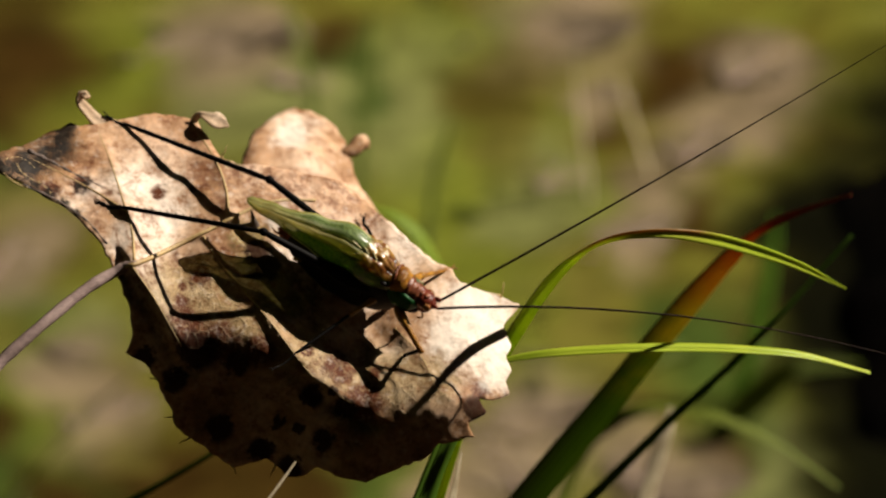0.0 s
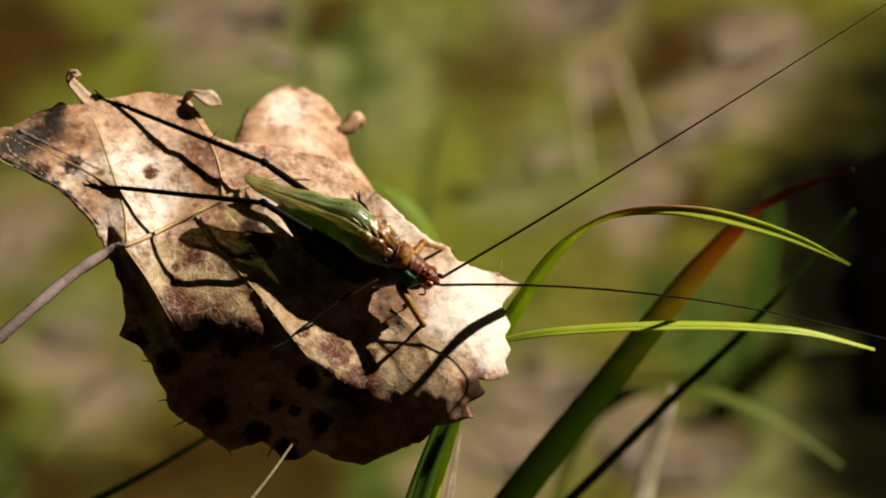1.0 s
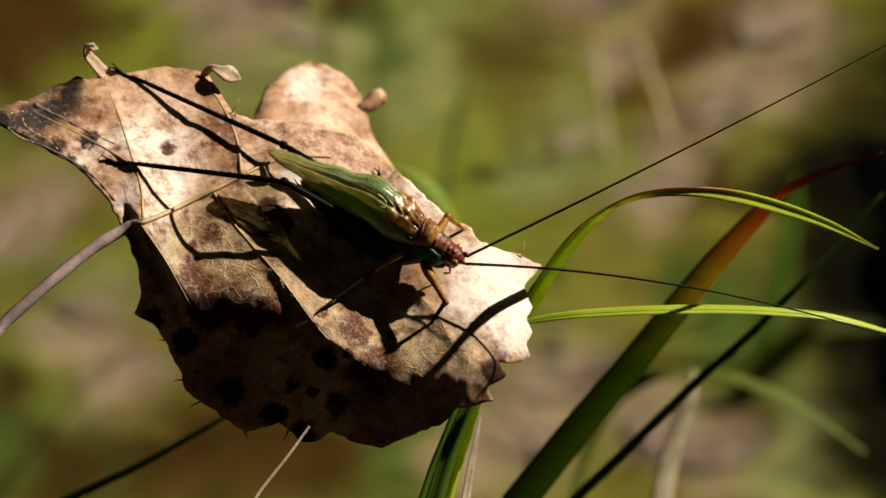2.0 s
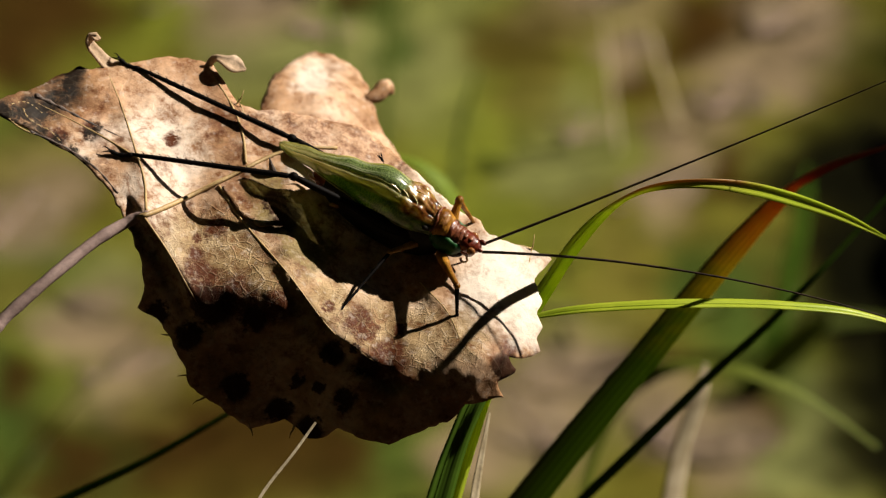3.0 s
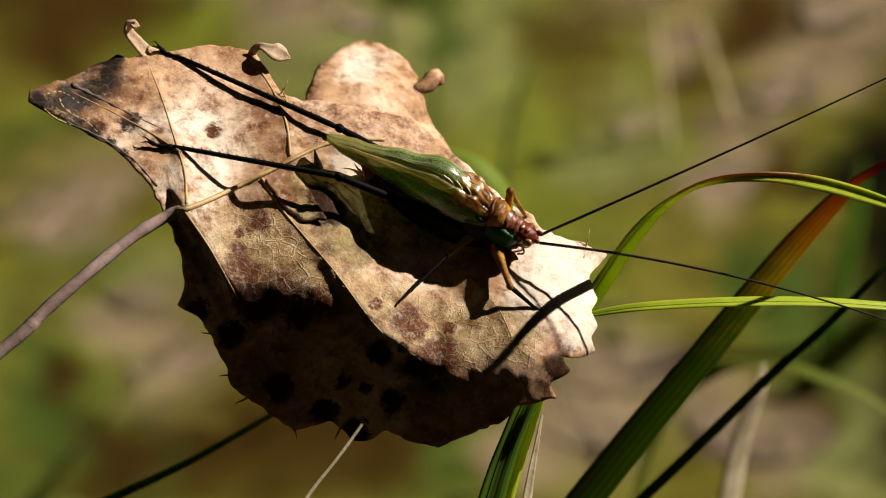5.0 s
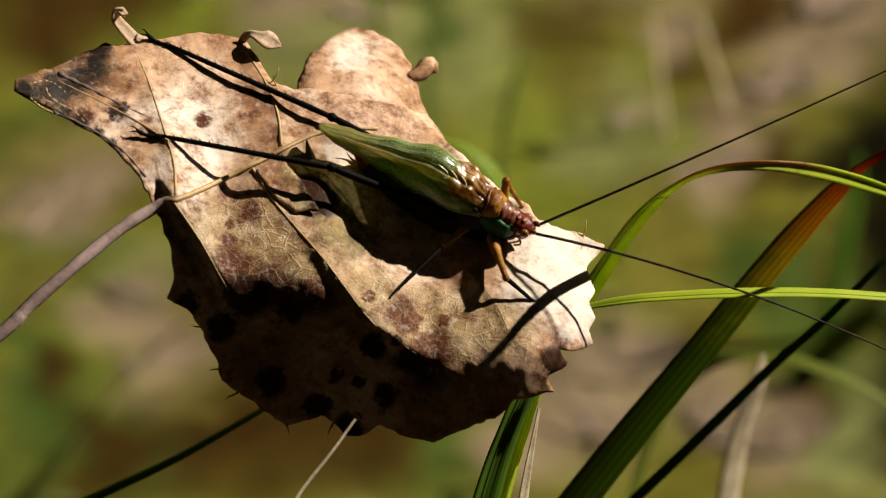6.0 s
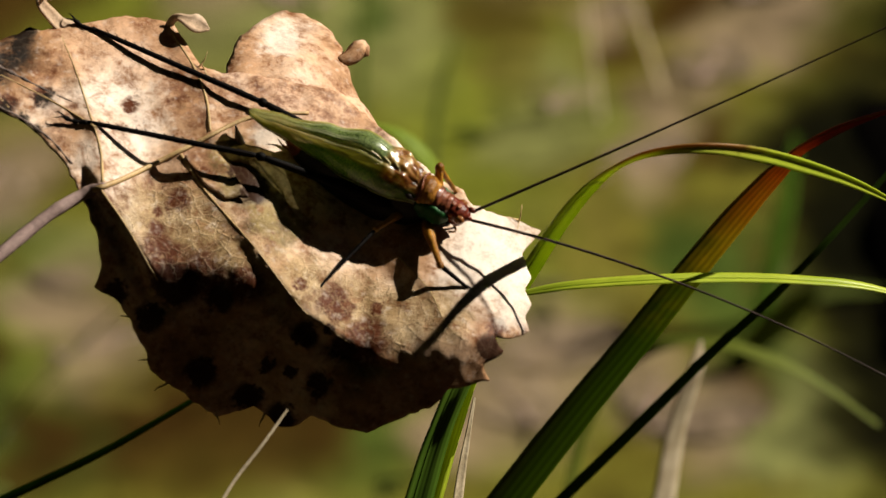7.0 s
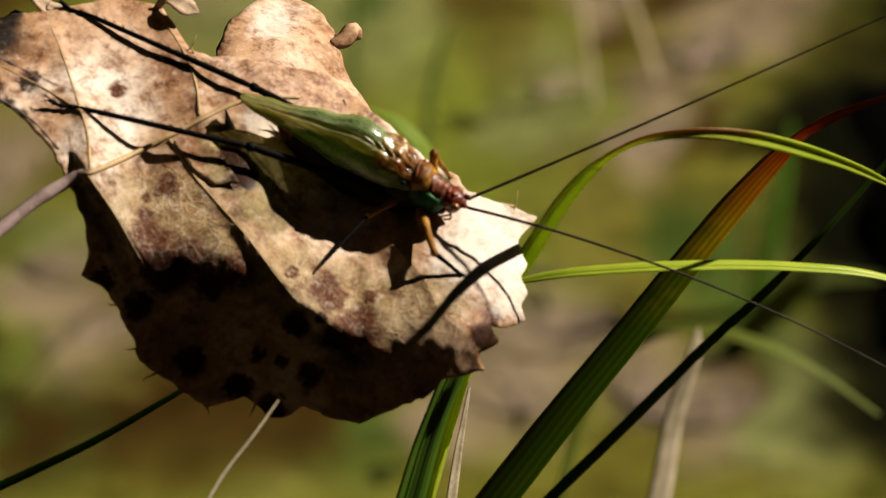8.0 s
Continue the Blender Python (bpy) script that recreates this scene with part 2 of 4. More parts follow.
def wing_material():
    """Fore wing: netted dark green back field, olive glassy middle, netted green margin, amber wrinkled base.
    uv x runs from the ridge to the lower margin, uv y from the tip to the base."""
    m, t, b, out = nodes_of("wing")
    co = coord_of(t)
    uv = t.nodes.new("ShaderNodeUVMap").outputs[0]
    sep = t.nodes.new("ShaderNodeSeparateXYZ")
    t.links.new(mixed(t, 0.05, uv, noise_of(t, co, 500, 4, 0.6), "ADD"), sep.inputs[0])
    across, length = sep.outputs[0], sep.outputs[1]     # both shifted by about 0.025
    v = t.nodes.new("ShaderNodeTexVoronoi")
    v.feature = "DISTANCE_TO_EDGE"
    v.inputs["Scale"].default_value = 2500
    mp = t.nodes.new("ShaderNodeMapping")
    mp.inputs["Scale"].default_value = (1.5, 0.8, 0.7)
    t.links.new(co, mp.inputs[0])
    t.links.new(mp.outputs[0], v.inputs["Vector"])
    net = ramp_of(t, [(0.0, (1, 1, 1)), (0.12, (0, 0, 0))], v.outputs["Distance"])
    back = mixed(t, net, (0.26, 0.34, 0.13), (0.035, 0.07, 0.02))
    middle = ramp_of(t, [(0.35, (0.34, 0.33, 0.09)), (0.65, (0.56, 0.52, 0.24))], noise_of(t, co, 260, 4, 0.6))
    margin = mixed(t, net, (0.06, 0.15, 0.012), (0.17, 0.30, 0.03))
    col = mixed(t, step_of(t, across, 0.33, 0.41), back, middle)
    col = mixed(t, step_of(t, across, 0.60, 0.74), col, margin)
    # pale fold line between back and middle
    fold = times_of(t, step_of(t, across, 0.31, 0.35), step_of(t, across, 0.42, 0.37))
    col = mixed(t, times_of(t, fold, 0.75), col, (0.55, 0.55, 0.30))
    for line in (0.15, 0.22, 0.44):
        nerve = times_of(t, step_of(t, across, line, line + 0.02), step_of(t, across, line + 0.05, line + 0.03))
        col = mixed(t, times_of(t, times_of(t, nerve, step_of(t, length, 0.68, 0.5)), 0.7), col, (0.70, 0.70, 0.50))
    # clear brownish tip
    col = mixed(t, times_of(t, step_of(t, length, 0.45, 0.18), 0.6), col, (0.36, 0.31, 0.11))
    edge = step_of(t, across, 0.95, 1.01)
    col = mixed(t, times_of(t, edge, 0.9), col, (0.02, 0.045, 0.008))
    # amber base
    amber = times_of(t, step_of(t, length, 0.775, 0.83), step_of(t, across, 0.80, 0.68))
    brown = ramp_of(t, [(0.35, (0.06, 0.016, 0.005)), (0.44, (0.28, 0.10, 0.018)), (0.54, (0.46, 0.27, 0.075)), (0.64, (0.62, 0.50, 0.27))],
                    noise_of(t, co, 620, 4, 0.6, None, 0.6))
    col = mixed(t, amber, col, brown)
    t.links.new(col, b.inputs["Base Color"])
    b.inputs["Roughness"].default_value = 0.34
    b.inputs["Specular IOR Level"].default_value = 0.6
    b.inputs["Coat Weight"].default_value = 0.9
    b.inputs["Coat Roughness"].default_value = 0.12
    bump_of(t, b, net, 0.25, 0.00004)
    tr = t.nodes.new("ShaderNodeBsdfTranslucent")
    t.links.new(mixed(t, 1.0, col, (1.5, 1.5, 0.75), "MULTIPLY"), tr.inputs[0])
    half = t.nodes.new("ShaderNodeMixShader")
    t.links.new(ramp_of(t, [(0.3, (0.35,) * 3), (0.45, (0.6,) * 3), (0.8, (0.55,) * 3), (0.98, (0.35,) * 3)], across), half.inputs[0])
    t.links.new(b.outputs[0], half.inputs[1])
    t.links.new(tr.outputs[0], half.inputs[2])
    # glassy membrane, clearest towards the tip
    cl = t.nodes.new("ShaderNodeBsdfTransparent")
    cl.inputs[0].default_value = (0.88, 0.88, 0.62, 1)
    mx = t.nodes.new("ShaderNodeMixShader")
    t.links.new(ramp_of(t, [(0.12, (0.42,) * 3), (0.40, (0.28,) * 3), (0.70, (0.28,) * 3), (0.85, (0.10,) * 3)], length), mx.inputs[0])
    t.links.new(half.outputs[0], mx.inputs[1])
    t.links.new(cl.outputs[0], mx.inputs[2])
    t.links.new(mx.outputs[0], out.inputs[0])
    return m


def moss_material():
    """Moss, dead grass and bare soil that run into one another; patches: x, y, radius in metres."""
    m, t, b, out = nodes_of("moss_carpet")
    co = coord_of(t)
    col = ramp_of(t, [(0.28, (0.060, 0.046, 0.009)), (0.43, (0.098, 0.086, 0.013)), (0.57, (0.118, 0.118, 0.017)),
                      (0.73, (0.150, 0.142, 0.034))], noise_of(t, co, 17, 4, 0.55))
    warp = mixed(t, 0.05, co, noise_of(t, co, 22, 2, 0.5), "ADD")

    def patches(spots, k, tint):
        nonlocal col
        for u, v, r in spots:
            p = on_ground(u, v)
            n = t.nodes.new("ShaderNodeVectorMath")
            n.operation = "SUBTRACT"
            n.inputs[1].default_value = (p.x + 0.025, p.y + 0.025, 0.025)
            t.links.new(warp, n.inputs[0])
            sc = t.nodes.new("ShaderNodeVectorMath")
            sc.operation = "MULTIPLY"
            sc.inputs[1].default_value = (1, 0.45, 0)
            t.links.new(n.outputs[0], sc.inputs[0])
            ln = t.nodes.new("ShaderNodeVectorMath")
            ln.operation = "LENGTH"
            t.links.new(sc.outputs[0], ln.inputs[0])
            g = t.nodes.new("ShaderNodeMapRange")
            g.interpolation_type = "SMOOTHSTEP"
            g.inputs[1].default_value, g.inputs[2].default_value, g.inputs[4].default_value = r * 1.65, r * 0.2, k
            t.links.new(ln.outputs["Value"], g.inputs[0])
            col = mixed(t, g.outputs[0], col, tint)
    # yellow-green and grey-green moss
    patches(((330, 60, 0.020), (250, 110, 0.016), (860, 330, 0.028), (920, 250, 0.020), (860, 20, 0.018), (150, 700, 0.018), (1060, 590, 0.020), (1440, 650, 0.016),
             (1160, 330, 0.014), (930, 420, 0.018)), 0.8, (0.118, 0.134, 0.016))
    patches(((500, 150, 0.022), (630, 90, 0.020), (680, 170, 0.020), (830, 90, 0.022), (800, 200, 0.020), (1080, 270, 0.018), (1040, 350, 0.014), (210, 560, 0.014),
             (1480, 830, 0.018), (1495, 770, 0.016), (1440, 860, 0.014), (1510, 880, 0.018), (1000, 20, 0.012)), 0.75, (0.155, 0.163, 0.056))
    patches(((740, 60, 0.012), (735, 150, 0.010), (60, 760, 0.014), (80, 520, 0.018), (1340, 600, 0.018), (1420, 570, 0.020), (1310, 520, 0.012), (760, 860, 0.018), (1410, 740, 0.016), (40, 300, 0.016), (40, 650, 0.016), (30, 850, 0.022), (250, 860, 0.016), (110, 800, 0.016)),
            0.88, (0.042, 0.066, 0.012))
    # bare soil and rotting litter
    patches(((60, 50, 0.034), (170, 40, 0.022), (60, 150, 0.018), (1295, 110, 0.013), (1380, 50, 0.012), (160, 870, 0.018), (430, 840, 0.022), (560, 840, 0.020), (330, 850, 0.016), (660, 860, 0.014), (90, 720, 0.010),
             (1210, 190, 0.008), (340, 810, 0.014), (1400, 790, 0.012), (1370, 340, 0.012), (700, 20, 0.010), (1310, 60, 0.014)), 0.92, (0.034, 0.017, 0.004))
    patches(((1040, 60, 0.016), (960, 130, 0.015), (1000, 170, 0.012), (1300, 400, 0.010), (1440, 560, 0.010)), 0.8, (0.058, 0.044, 0.008))
    # faded grass
    patches(((490, 30, 0.022), (560, 30, 0.014), (100, 410, 0.018), (1120, -20, 0.026), (1450, 60, 0.014), (1500, 110, 0.014), (1470, 180, 0.012), (1400, 150, 0.013), (1340, 220, 0.014), (1270, 310, 0.013), (1225, 390, 0.014), (290, 700, 0.016), (220, 620, 0.014), (1080, 700, 0.018),
             (1000, 790, 0.020), (1230, 790, 0.014), (1340, 850, 0.016), (1180, 140, 0.010), (900, 860, 0.012)), 0.9, (0.190, 0.140, 0.088))
    patches(((1000, 230, 0.012), (1150, 530, 0.016), (60, 580, 0.014), (60, 340, 0.014), (330, 780, 0.010), (1120, 480, 0.012)), 0.7, (0.105, 0.090, 0.018))
    # deep shade at the right, painted near black into the moss colour
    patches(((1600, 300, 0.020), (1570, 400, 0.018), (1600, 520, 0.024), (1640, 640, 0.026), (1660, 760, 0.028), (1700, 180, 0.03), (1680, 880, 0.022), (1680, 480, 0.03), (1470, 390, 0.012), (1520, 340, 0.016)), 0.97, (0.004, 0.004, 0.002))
    col = mixed(t, 1.0, col, ramp_of(t, [(0.3, (0.55,) * 3), (0.7, (1.35,) * 3)], noise_of(t, co, 60, 7, 0.75)), "MULTIPLY")
    t.links.new(col, b.inputs["Base Color"])
    b.inputs["Roughness"].default_value = 0.95
    b.inputs["Specular IOR Level"].default_value = 0.0
    bump_of(t, b, noise_of(t, co, 120, 6, 0.7), 0.4, 0.004)
    return m


M_LEAF = leaf_material()
M_VEIN = plain("leaf_vein", (0.30, 0.19, 0.07), (0.50, 0.34, 0.14), 260, 0.55, 0.2)
M_STALK = plain("leaf_stalk", (0.16, 0.105, 0.095), (0.36, 0.26, 0.235), 180, 0.7, 0.14, 0.3, spec=0.2)
M_PEEL = plain("torn_peel", (0.42, 0.27, 0.16), (0.68, 0.52, 0.38), 320, 0.6, 0.2, 0.3, 0.0002, 0.25, spec=0.1)
M_SCORCH = plain("scorched_leaf", (0.05, 0.032, 0.025), (0.16, 0.10, 0.075), 240, 0.6, 0.3, 0.6)
M_WING = wing_material()
M_WING_VEIN = plain("wing_vein", (0.20, 0.24, 0.06), (0.38, 0.40, 0.14), 500, 0.35, 0.2, 0.2, 0.0001)
M_HOOK = plain("hooked_vein", (0.55, 0.45, 0.16), (0.78, 0.70, 0.40), 600, 0.2, 0.15, 0.1, 0.0001, coat=0.6)
M_ORANGE = plain("orange_shell", (0.12, 0.026, 0.003), (0.58, 0.27, 0.028), 700, 0.4, 0.42, 0.6, 0.0001, 0.22, spec=0.25, coat=0.15)
M_RED = plain("red_shell", (0.075, 0.008, 0.003), (0.20, 0.035, 0.014), 900, 0.35, 0.3, 0.3, 0.0001, coat=0.4, spec=0.2)
M_MAROON = plain("maroon_shell", (0.085, 0.018, 0.008), (0.27, 0.085, 0.035), 1100, 0.35, 0.35, 0.4, 0.0001, coat=0.5, spec=0.2)
M_EYE = plain("eye", (0.16, 0.055, 0.015), (0.34, 0.15, 0.05), 900, 0.15, 0.1, 0.05, 0.00005, coat=0.6)
M_GREEN = plain("green_shell", (0.008, 0.065, 0.012), (0.022, 0.14, 0.03), 500, 0.45, 0.25, 0.25, 0.0001, 0.3, spec=0.25)
M_DARK = plain("dark_shell", (0.003, 0.002, 0.002), (0.010, 0.006, 0.004), 500, 0.5, 0.25, 0.3, 0.0001, spec=0.2)
M_BLACK = plain("black_leg", (0.002, 0.0016, 0.0015), (0.006, 0.004, 0.0035), 700, 0.6, 0.2, 0.3, 0.0001, spec=0.05)
M_TAN = plain("yellow_shell", (0.30, 0.14, 0.03), (0.50, 0.28, 0.06), 500, 0.35, 0.2, 0.2, 0.0001)
M_FEELER = plain("feeler", (0.012, 0.006, 0.005), (0.045, 0.018, 0.012), 900, 0.5, 0.2)
M_GRASS = grass_material("fresh_grass", (0.42, 0.54, 0.035), (0.62, 0.70, 0.07), 0.5)
M_GRASS_BENT = grass_material("bent_grass", (0.42, 0.54, 0.035), (0.62, 0.70, 0.07), 0.5, faded=(0.70, 0.86, (0.40, 0.20, 0.05)))
M_GRASS_DARK = grass_material("deep_green_grass", (0.05, 0.115, 0.010), (0.10, 0.18, 0.018), 0.45, 0.5)
M_GRASS_RED = two_tone_grass("reddening_grass", (0.19, 0.29, 0.025), (0.66, 0.52, 0.06), (0.64, 0.28, 0.028))
M_GRASS_SOFT = grass_material("meadow_green", (0.085, 0.11, 0.020), (0.13, 0.16, 0.036), 0.35, 0.6)
M_GRASS_OLIVE = grass_material("olive_grass", (0.075, 0.072, 0.018), (0.12, 0.112, 0.034), 0.3, 0.6)
M_GRASS_MID = grass_material("mid_green_grass", (0.15, 0.22, 0.02), (0.22, 0.30, 0.03), 0.4, 0.6)
M_GRASS_ARCH = grass_material("yellowish_grass", (0.12, 0.15, 0.018), (0.17, 0.20, 0.03), 0.4, 0.6)
M_GRASS_PALE = grass_material("pale_grass", (0.22, 0.26, 0.14), (0.32, 0.36, 0.22), 0.3, 0.6)
M_LITTER = plain("leaf_litter", (0.16, 0.12, 0.072), (0.24, 0.18, 0.115), 45, 0.7, 0.25, 0.5, 0.001, 0.1, spec=0.1, vary=0.35)
M_STRAW = plain("straw", (0.34, 0.27, 0.16), (0.56, 0.47, 0.32), 300, 0.6, 0.2, 0.3, 0.0002, 0.15)
# near black for the added shape that stands in for deep shade
M_SHADE = plain("shade_black", (0.0018, 0.0018, 0.0016), (0.005, 0.004, 0.0035), 45, 0.98, 0.35, 0.8, 0.01, spec=0.0)
M_GROUND = plain("soil", (0.020, 0.012, 0.006), (0.046, 0.028, 0.014), 9, 0.95, 0.3, 0.6, 0.01, spec=0.1)
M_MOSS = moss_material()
# colour of the unseen ring that blocks the low sky
M_SKY_BLOCK = plain("woods", (0.010, 0.016, 0.004), (0.035, 0.05, 0.012), 1.5, 0.9, 0.4, 0.8, 0.2, spec=0.05)


# ---- building helpers ----
def mesh_of(name, verts, faces, uvs=None, smooth=True):
    me = bpy.data.meshes.new(name)
    me.from_pydata([tuple(v) for v in verts], [], faces)
    if uvs is not None:
        lay = me.uv_layers.new(name="UVMap")
        loops = np.empty(len(me.loops), dtype=np.int32)
        me.loops.foreach_get("vertex_index", loops)
        lay.data.foreach_set("uv", np.asarray(uvs, dtype=np.float32)[loops].ravel())
    me.polygons.foreach_set("use_smooth", [smooth] * len(me.polygons))
    me.update()
    return me


def part(name, me, material, parent=None, label=""):
    ob = new(name, me)
    if material:
        me.materials.append(material)
    if parent:
        ob.parent = parent
    return tagged(ob, label)


def thing(name, label, category, group="", m=None, kind=""):
    ob = new(name)
    ob.empty_display_size = 0.01
    ob.matrix_world = m if m is not None else STAGE.copy()
    return tagged(ob, label, category, group, kind)


def thicken(ob, thickness, offset=0.0):
    md = ob.modifiers.new("thickness", "SOLIDIFY")
    md.thickness, md.offset = thickness, offset
    return ob


def spline(points, n):
    """Points on a Catmull-Rom curve through the given vectors."""
    pts = [Vector(p) for p in points]
    pts = [pts[0] * 2 - pts[1]] + pts + [pts[-1] * 2 - pts[-2]]
    out = []
    spans = len(pts) - 3
    for i in range(n):
        q = i / (n - 1) * spans
        k = min(int(q), spans - 1)
        f = q - k
        a, b, c, d = pts[k:k + 4]
        out.append(0.5 * ((2 * b) + (c - a) * f + (2 * a - 5 * b + 4 * c - d) * f * f + (3 * b - a - 3 * c + d) * f ** 3))
    return out


def tube(name, path, radius, sides=8):
    """Round tube along a list of points; radius(f) for f from 0 to 1."""
    verts, faces = [], []
    n = len(path)
    ref = Vector((0.13, 0.21, 0.97))
    for i, p in enumerate(path):
        d = (path[min(i + 1, n - 1)] - path[max(i - 1, 0)]).normalized()
        a = d.cross(ref).normalized()
        b = d.cross(a)
        r = radius(i / (n - 1))
        for k in range(sides):
            w = 2 * math.pi * k / sides
            verts.append(p + (a * math.cos(w) + b * math.sin(w)) * r)
        if i:
            o = (i - 1) * sides
            for k in range(sides):
                j = (k + 1) % sides
                faces.append((o + k, o + j, o + sides + j, o + sides + k))
    faces.append(tuple(range(sides - 1, -1, -1)))
    faces.append(tuple(range((n - 1) * sides, n * sides)))
    return mesh_of(name, verts, faces)


def loft(name, rings, sides=20):
    """Closed body of elliptic rings along x: (x, y, z, half width, half height), in mm."""
    verts, faces = [], []
    for x, y, z, ry, rz in rings:
        for k in range(sides):
            w = 2 * math.pi * k / sides
            verts.append((x / 1000, (y + ry * math.cos(w)) / 1000, (z + rz * math.sin(w)) / 1000))
    for i in range(len(rings) - 1):
        o = i * sides
        for k in range(sides):
            j = (k + 1) % sides
            faces.append((o + k, o + j, o + sides + j, o + sides + k))
    faces.append(tuple(range(sides - 1, -1, -1)))
    faces.append(tuple(range((len(rings) - 1) * sides, len(rings) * sides)))
    return mesh_of(name, verts, faces)


def table(rows, x):
    """Smooth interpolation in rows of (x, values...)."""
    for a, b in zip(rows, rows[1:]):
        if x <= b[0]:
            f = min(max((x - a[0]) / (b[0] - a[0]), 0), 1)
            f = 0.5 * f + 0.5 * f * f * (3 - 2 * f)
            return [p + (q - p) * f for p, q in zip(a[1:], b[1:])]
    return list(rows[-1][1:])


def rough_loft(name, rings, amount, grain, seed=0.0, steps=34, sides=40):
    """Closed body like loft(), smooth between its rings and wrinkled: amount in mm, grain in wrinkles per mm."""
    x0, x1 = rings[0][0], rings[-1][0]
    verts, faces = [], []
    for i in range(steps):
        x = x0 + (x1 - x0) * i / (steps - 1)
        y, z, ry, rz = table(rings, x)
        for k in range(sides):
            w = 2 * math.pi * k / sides
            q = Vector((x * 1.6, ry * math.cos(w) * 0.8, rz * math.sin(w) * 0.8)) * grain + Vector((seed, 0, seed))
            d = 1 + amount * (noise.noise(q) + 0.5 * noise.noise(q * 2.3)) / max(ry, 0.3)
            verts.append((x / 1000, (y + ry * d * math.cos(w)) / 1000, (z + rz * d * math.sin(w)) / 1000))
        if i:
            o = (i - 1) * sides
            for k in range(sides):
                j = (k + 1) % sides
                faces.append((o + k, o + j, o + sides + j, o + sides + k))
    faces.append(tuple(range(sides - 1, -1, -1)))
    faces.append(tuple(range((steps - 1) * sides, steps * sides)))
    return mesh_of(name, verts, faces)


def egg(name, c, r, turn=(0, 0, 0), seg=16):
    """Ellipsoid about c with half axes r, in mm."""
    bm = bmesh.new()
    m = pose(c[0] / 1000, c[1] / 1000, c[2] / 1000, *turn) @ Matrix.Diagonal((r[0] / 1000, r[1] / 1000, r[2] / 1000, 1))
    bmesh.ops.create_uvsphere(bm, u_segments=seg, v_segments=seg // 2 + 2, radius=1, matrix=m)
    for f in bm.faces:
        f.smooth = True
    me = bpy.data.meshes.new(name)
    bm.to_mesh(me)
    bm.free()
    return me


def blade_mesh(name, path, width, facing=Vector((0, 0, 1)), fold=0.25, twist=None, thickness=0.00012):
    """Folded ribbon along a path: width(f) in metres, creased along its middle, closed, with uv across and along."""
    verts, faces, uvs = [], [], []
    n = len(path)
    cols = 5
    for i, p in enumerate(path):
        f = i / (n - 1)
        d = (path[min(i + 1, n - 1)] - path[max(i - 1, 0)]).normalized()
        side = d.cross(facing).normalized()
        if twist:
            side = Matrix.Rotation(twist(f), 3, d) @ side
        nor = side.cross(d).normalized()
        w = width(f)
        for level in (0, 1):
            for k in range(cols):
                s = (k / (cols - 1) - 0.5)
                verts.append(p + side * (s * w) - nor * ((0.5 - abs(s)) * 2 * fold * w * 0.5) - nor * (thickness * level))
                uvs.append((k / (cols - 1), f))
        if i:
            o, q = (i - 1) * cols * 2, i * cols * 2
            for k in range(cols - 1):
                faces.append((o + k, o + k + 1, q + k + 1, q + k))
                faces.append((o + cols + k + 1, o + cols + k, q + cols + k, q + cols + k + 1))
            faces.append((o, q, q + cols, o + cols))
            faces.append((o + cols - 1, o + 2 * cols - 1, q + 2 * cols - 1, q + cols - 1))
    return mesh_of(name, verts, faces, uvs)


def inside(poly, x, y):
    """Which of the points lie in the polygon."""
    hit = np.zeros(x.shape, dtype=bool)
    px, py = poly[:, 0], poly[:, 1]
    qx, qy = np.roll(px, -1), np.roll(py, -1)
    for a, b, c, d in zip(px, py, qx, qy):
        cross = (b > y) != (d > y)
        if b != d:
            hit ^= cross & (x < (c - a) * (y - b) / (d - b) + a)
    return hit


def nearest(poly, p):
    a, b = poly, np.roll(poly, -1, axis=0)
    ab = b - a
    f = np.clip(((p - a) * ab).sum(1) / ((ab ** 2).sum(1) + 1e-12), 0, 1)
    q = a + ab * f[:, None]
    return q[((q - p) ** 2).sum(1).argmin()]


def ragged(corners, step, rough, seed):
    """Outline through the corners (grid units) with small uneven teeth."""
    rng = random.Random(seed)
    out = []
    for (x0, y0), (x1, y1) in zip(corners, corners[1:] + corners[:1]):
        n = max(1, int(math.hypot(x1 - x0, y1 - y0) / step))
        for i in range(n):
            f = i / n
            j = rough if i else 0
            out.append((x0 + (x1 - x0) * f + rng.uniform(-j, j), y0 + (y1 - y0) * f + rng.uniform(-j, j)))
    return np.array(out)


def sheet(name, outline, height, step):
    """Curved sheet over an outline in grid units; height(u, v) in mm towards the viewer."""
    x0, y0 = outline.min(0) - step
    x1, y1 = outline.max(0) + step
    nx, ny = int((x1 - x0) / step) + 1, int((y1 - y0) / step) + 1
    cx, cy = np.meshgrid(x0 + (np.arange(nx) + 0.5) * step, y0 + (np.arange(ny) + 0.5) * step)
    keep = inside(outline, cx, cy)
    pad = np.pad(keep, 1)
    count = pad[:-1, :-1].astype(int) + pad[1:, :-1] + pad[:-1, 1:] + pad[1:, 1:]
    index, verts = {}, []
    for j, i in zip(*np.nonzero(count)):
        p = np.array((x0 + i * step, y0 + j * step))
        if count[j, i] < 4:
            q = nearest(outline, p)
            if np.hypot(*(q - p)) < step * 1.1:
                p = q
        index[(j, i)] = len(verts)
        verts.append(P(p[0], p[1], height(p[0], p[1])))
    faces = [(index[(j, i)], index[(j + 1, i)], index[(j + 1, i + 1)], index[(j, i + 1)]) for j, i in zip(*np.nonzero(keep))]
    return mesh_of(name, verts, faces)


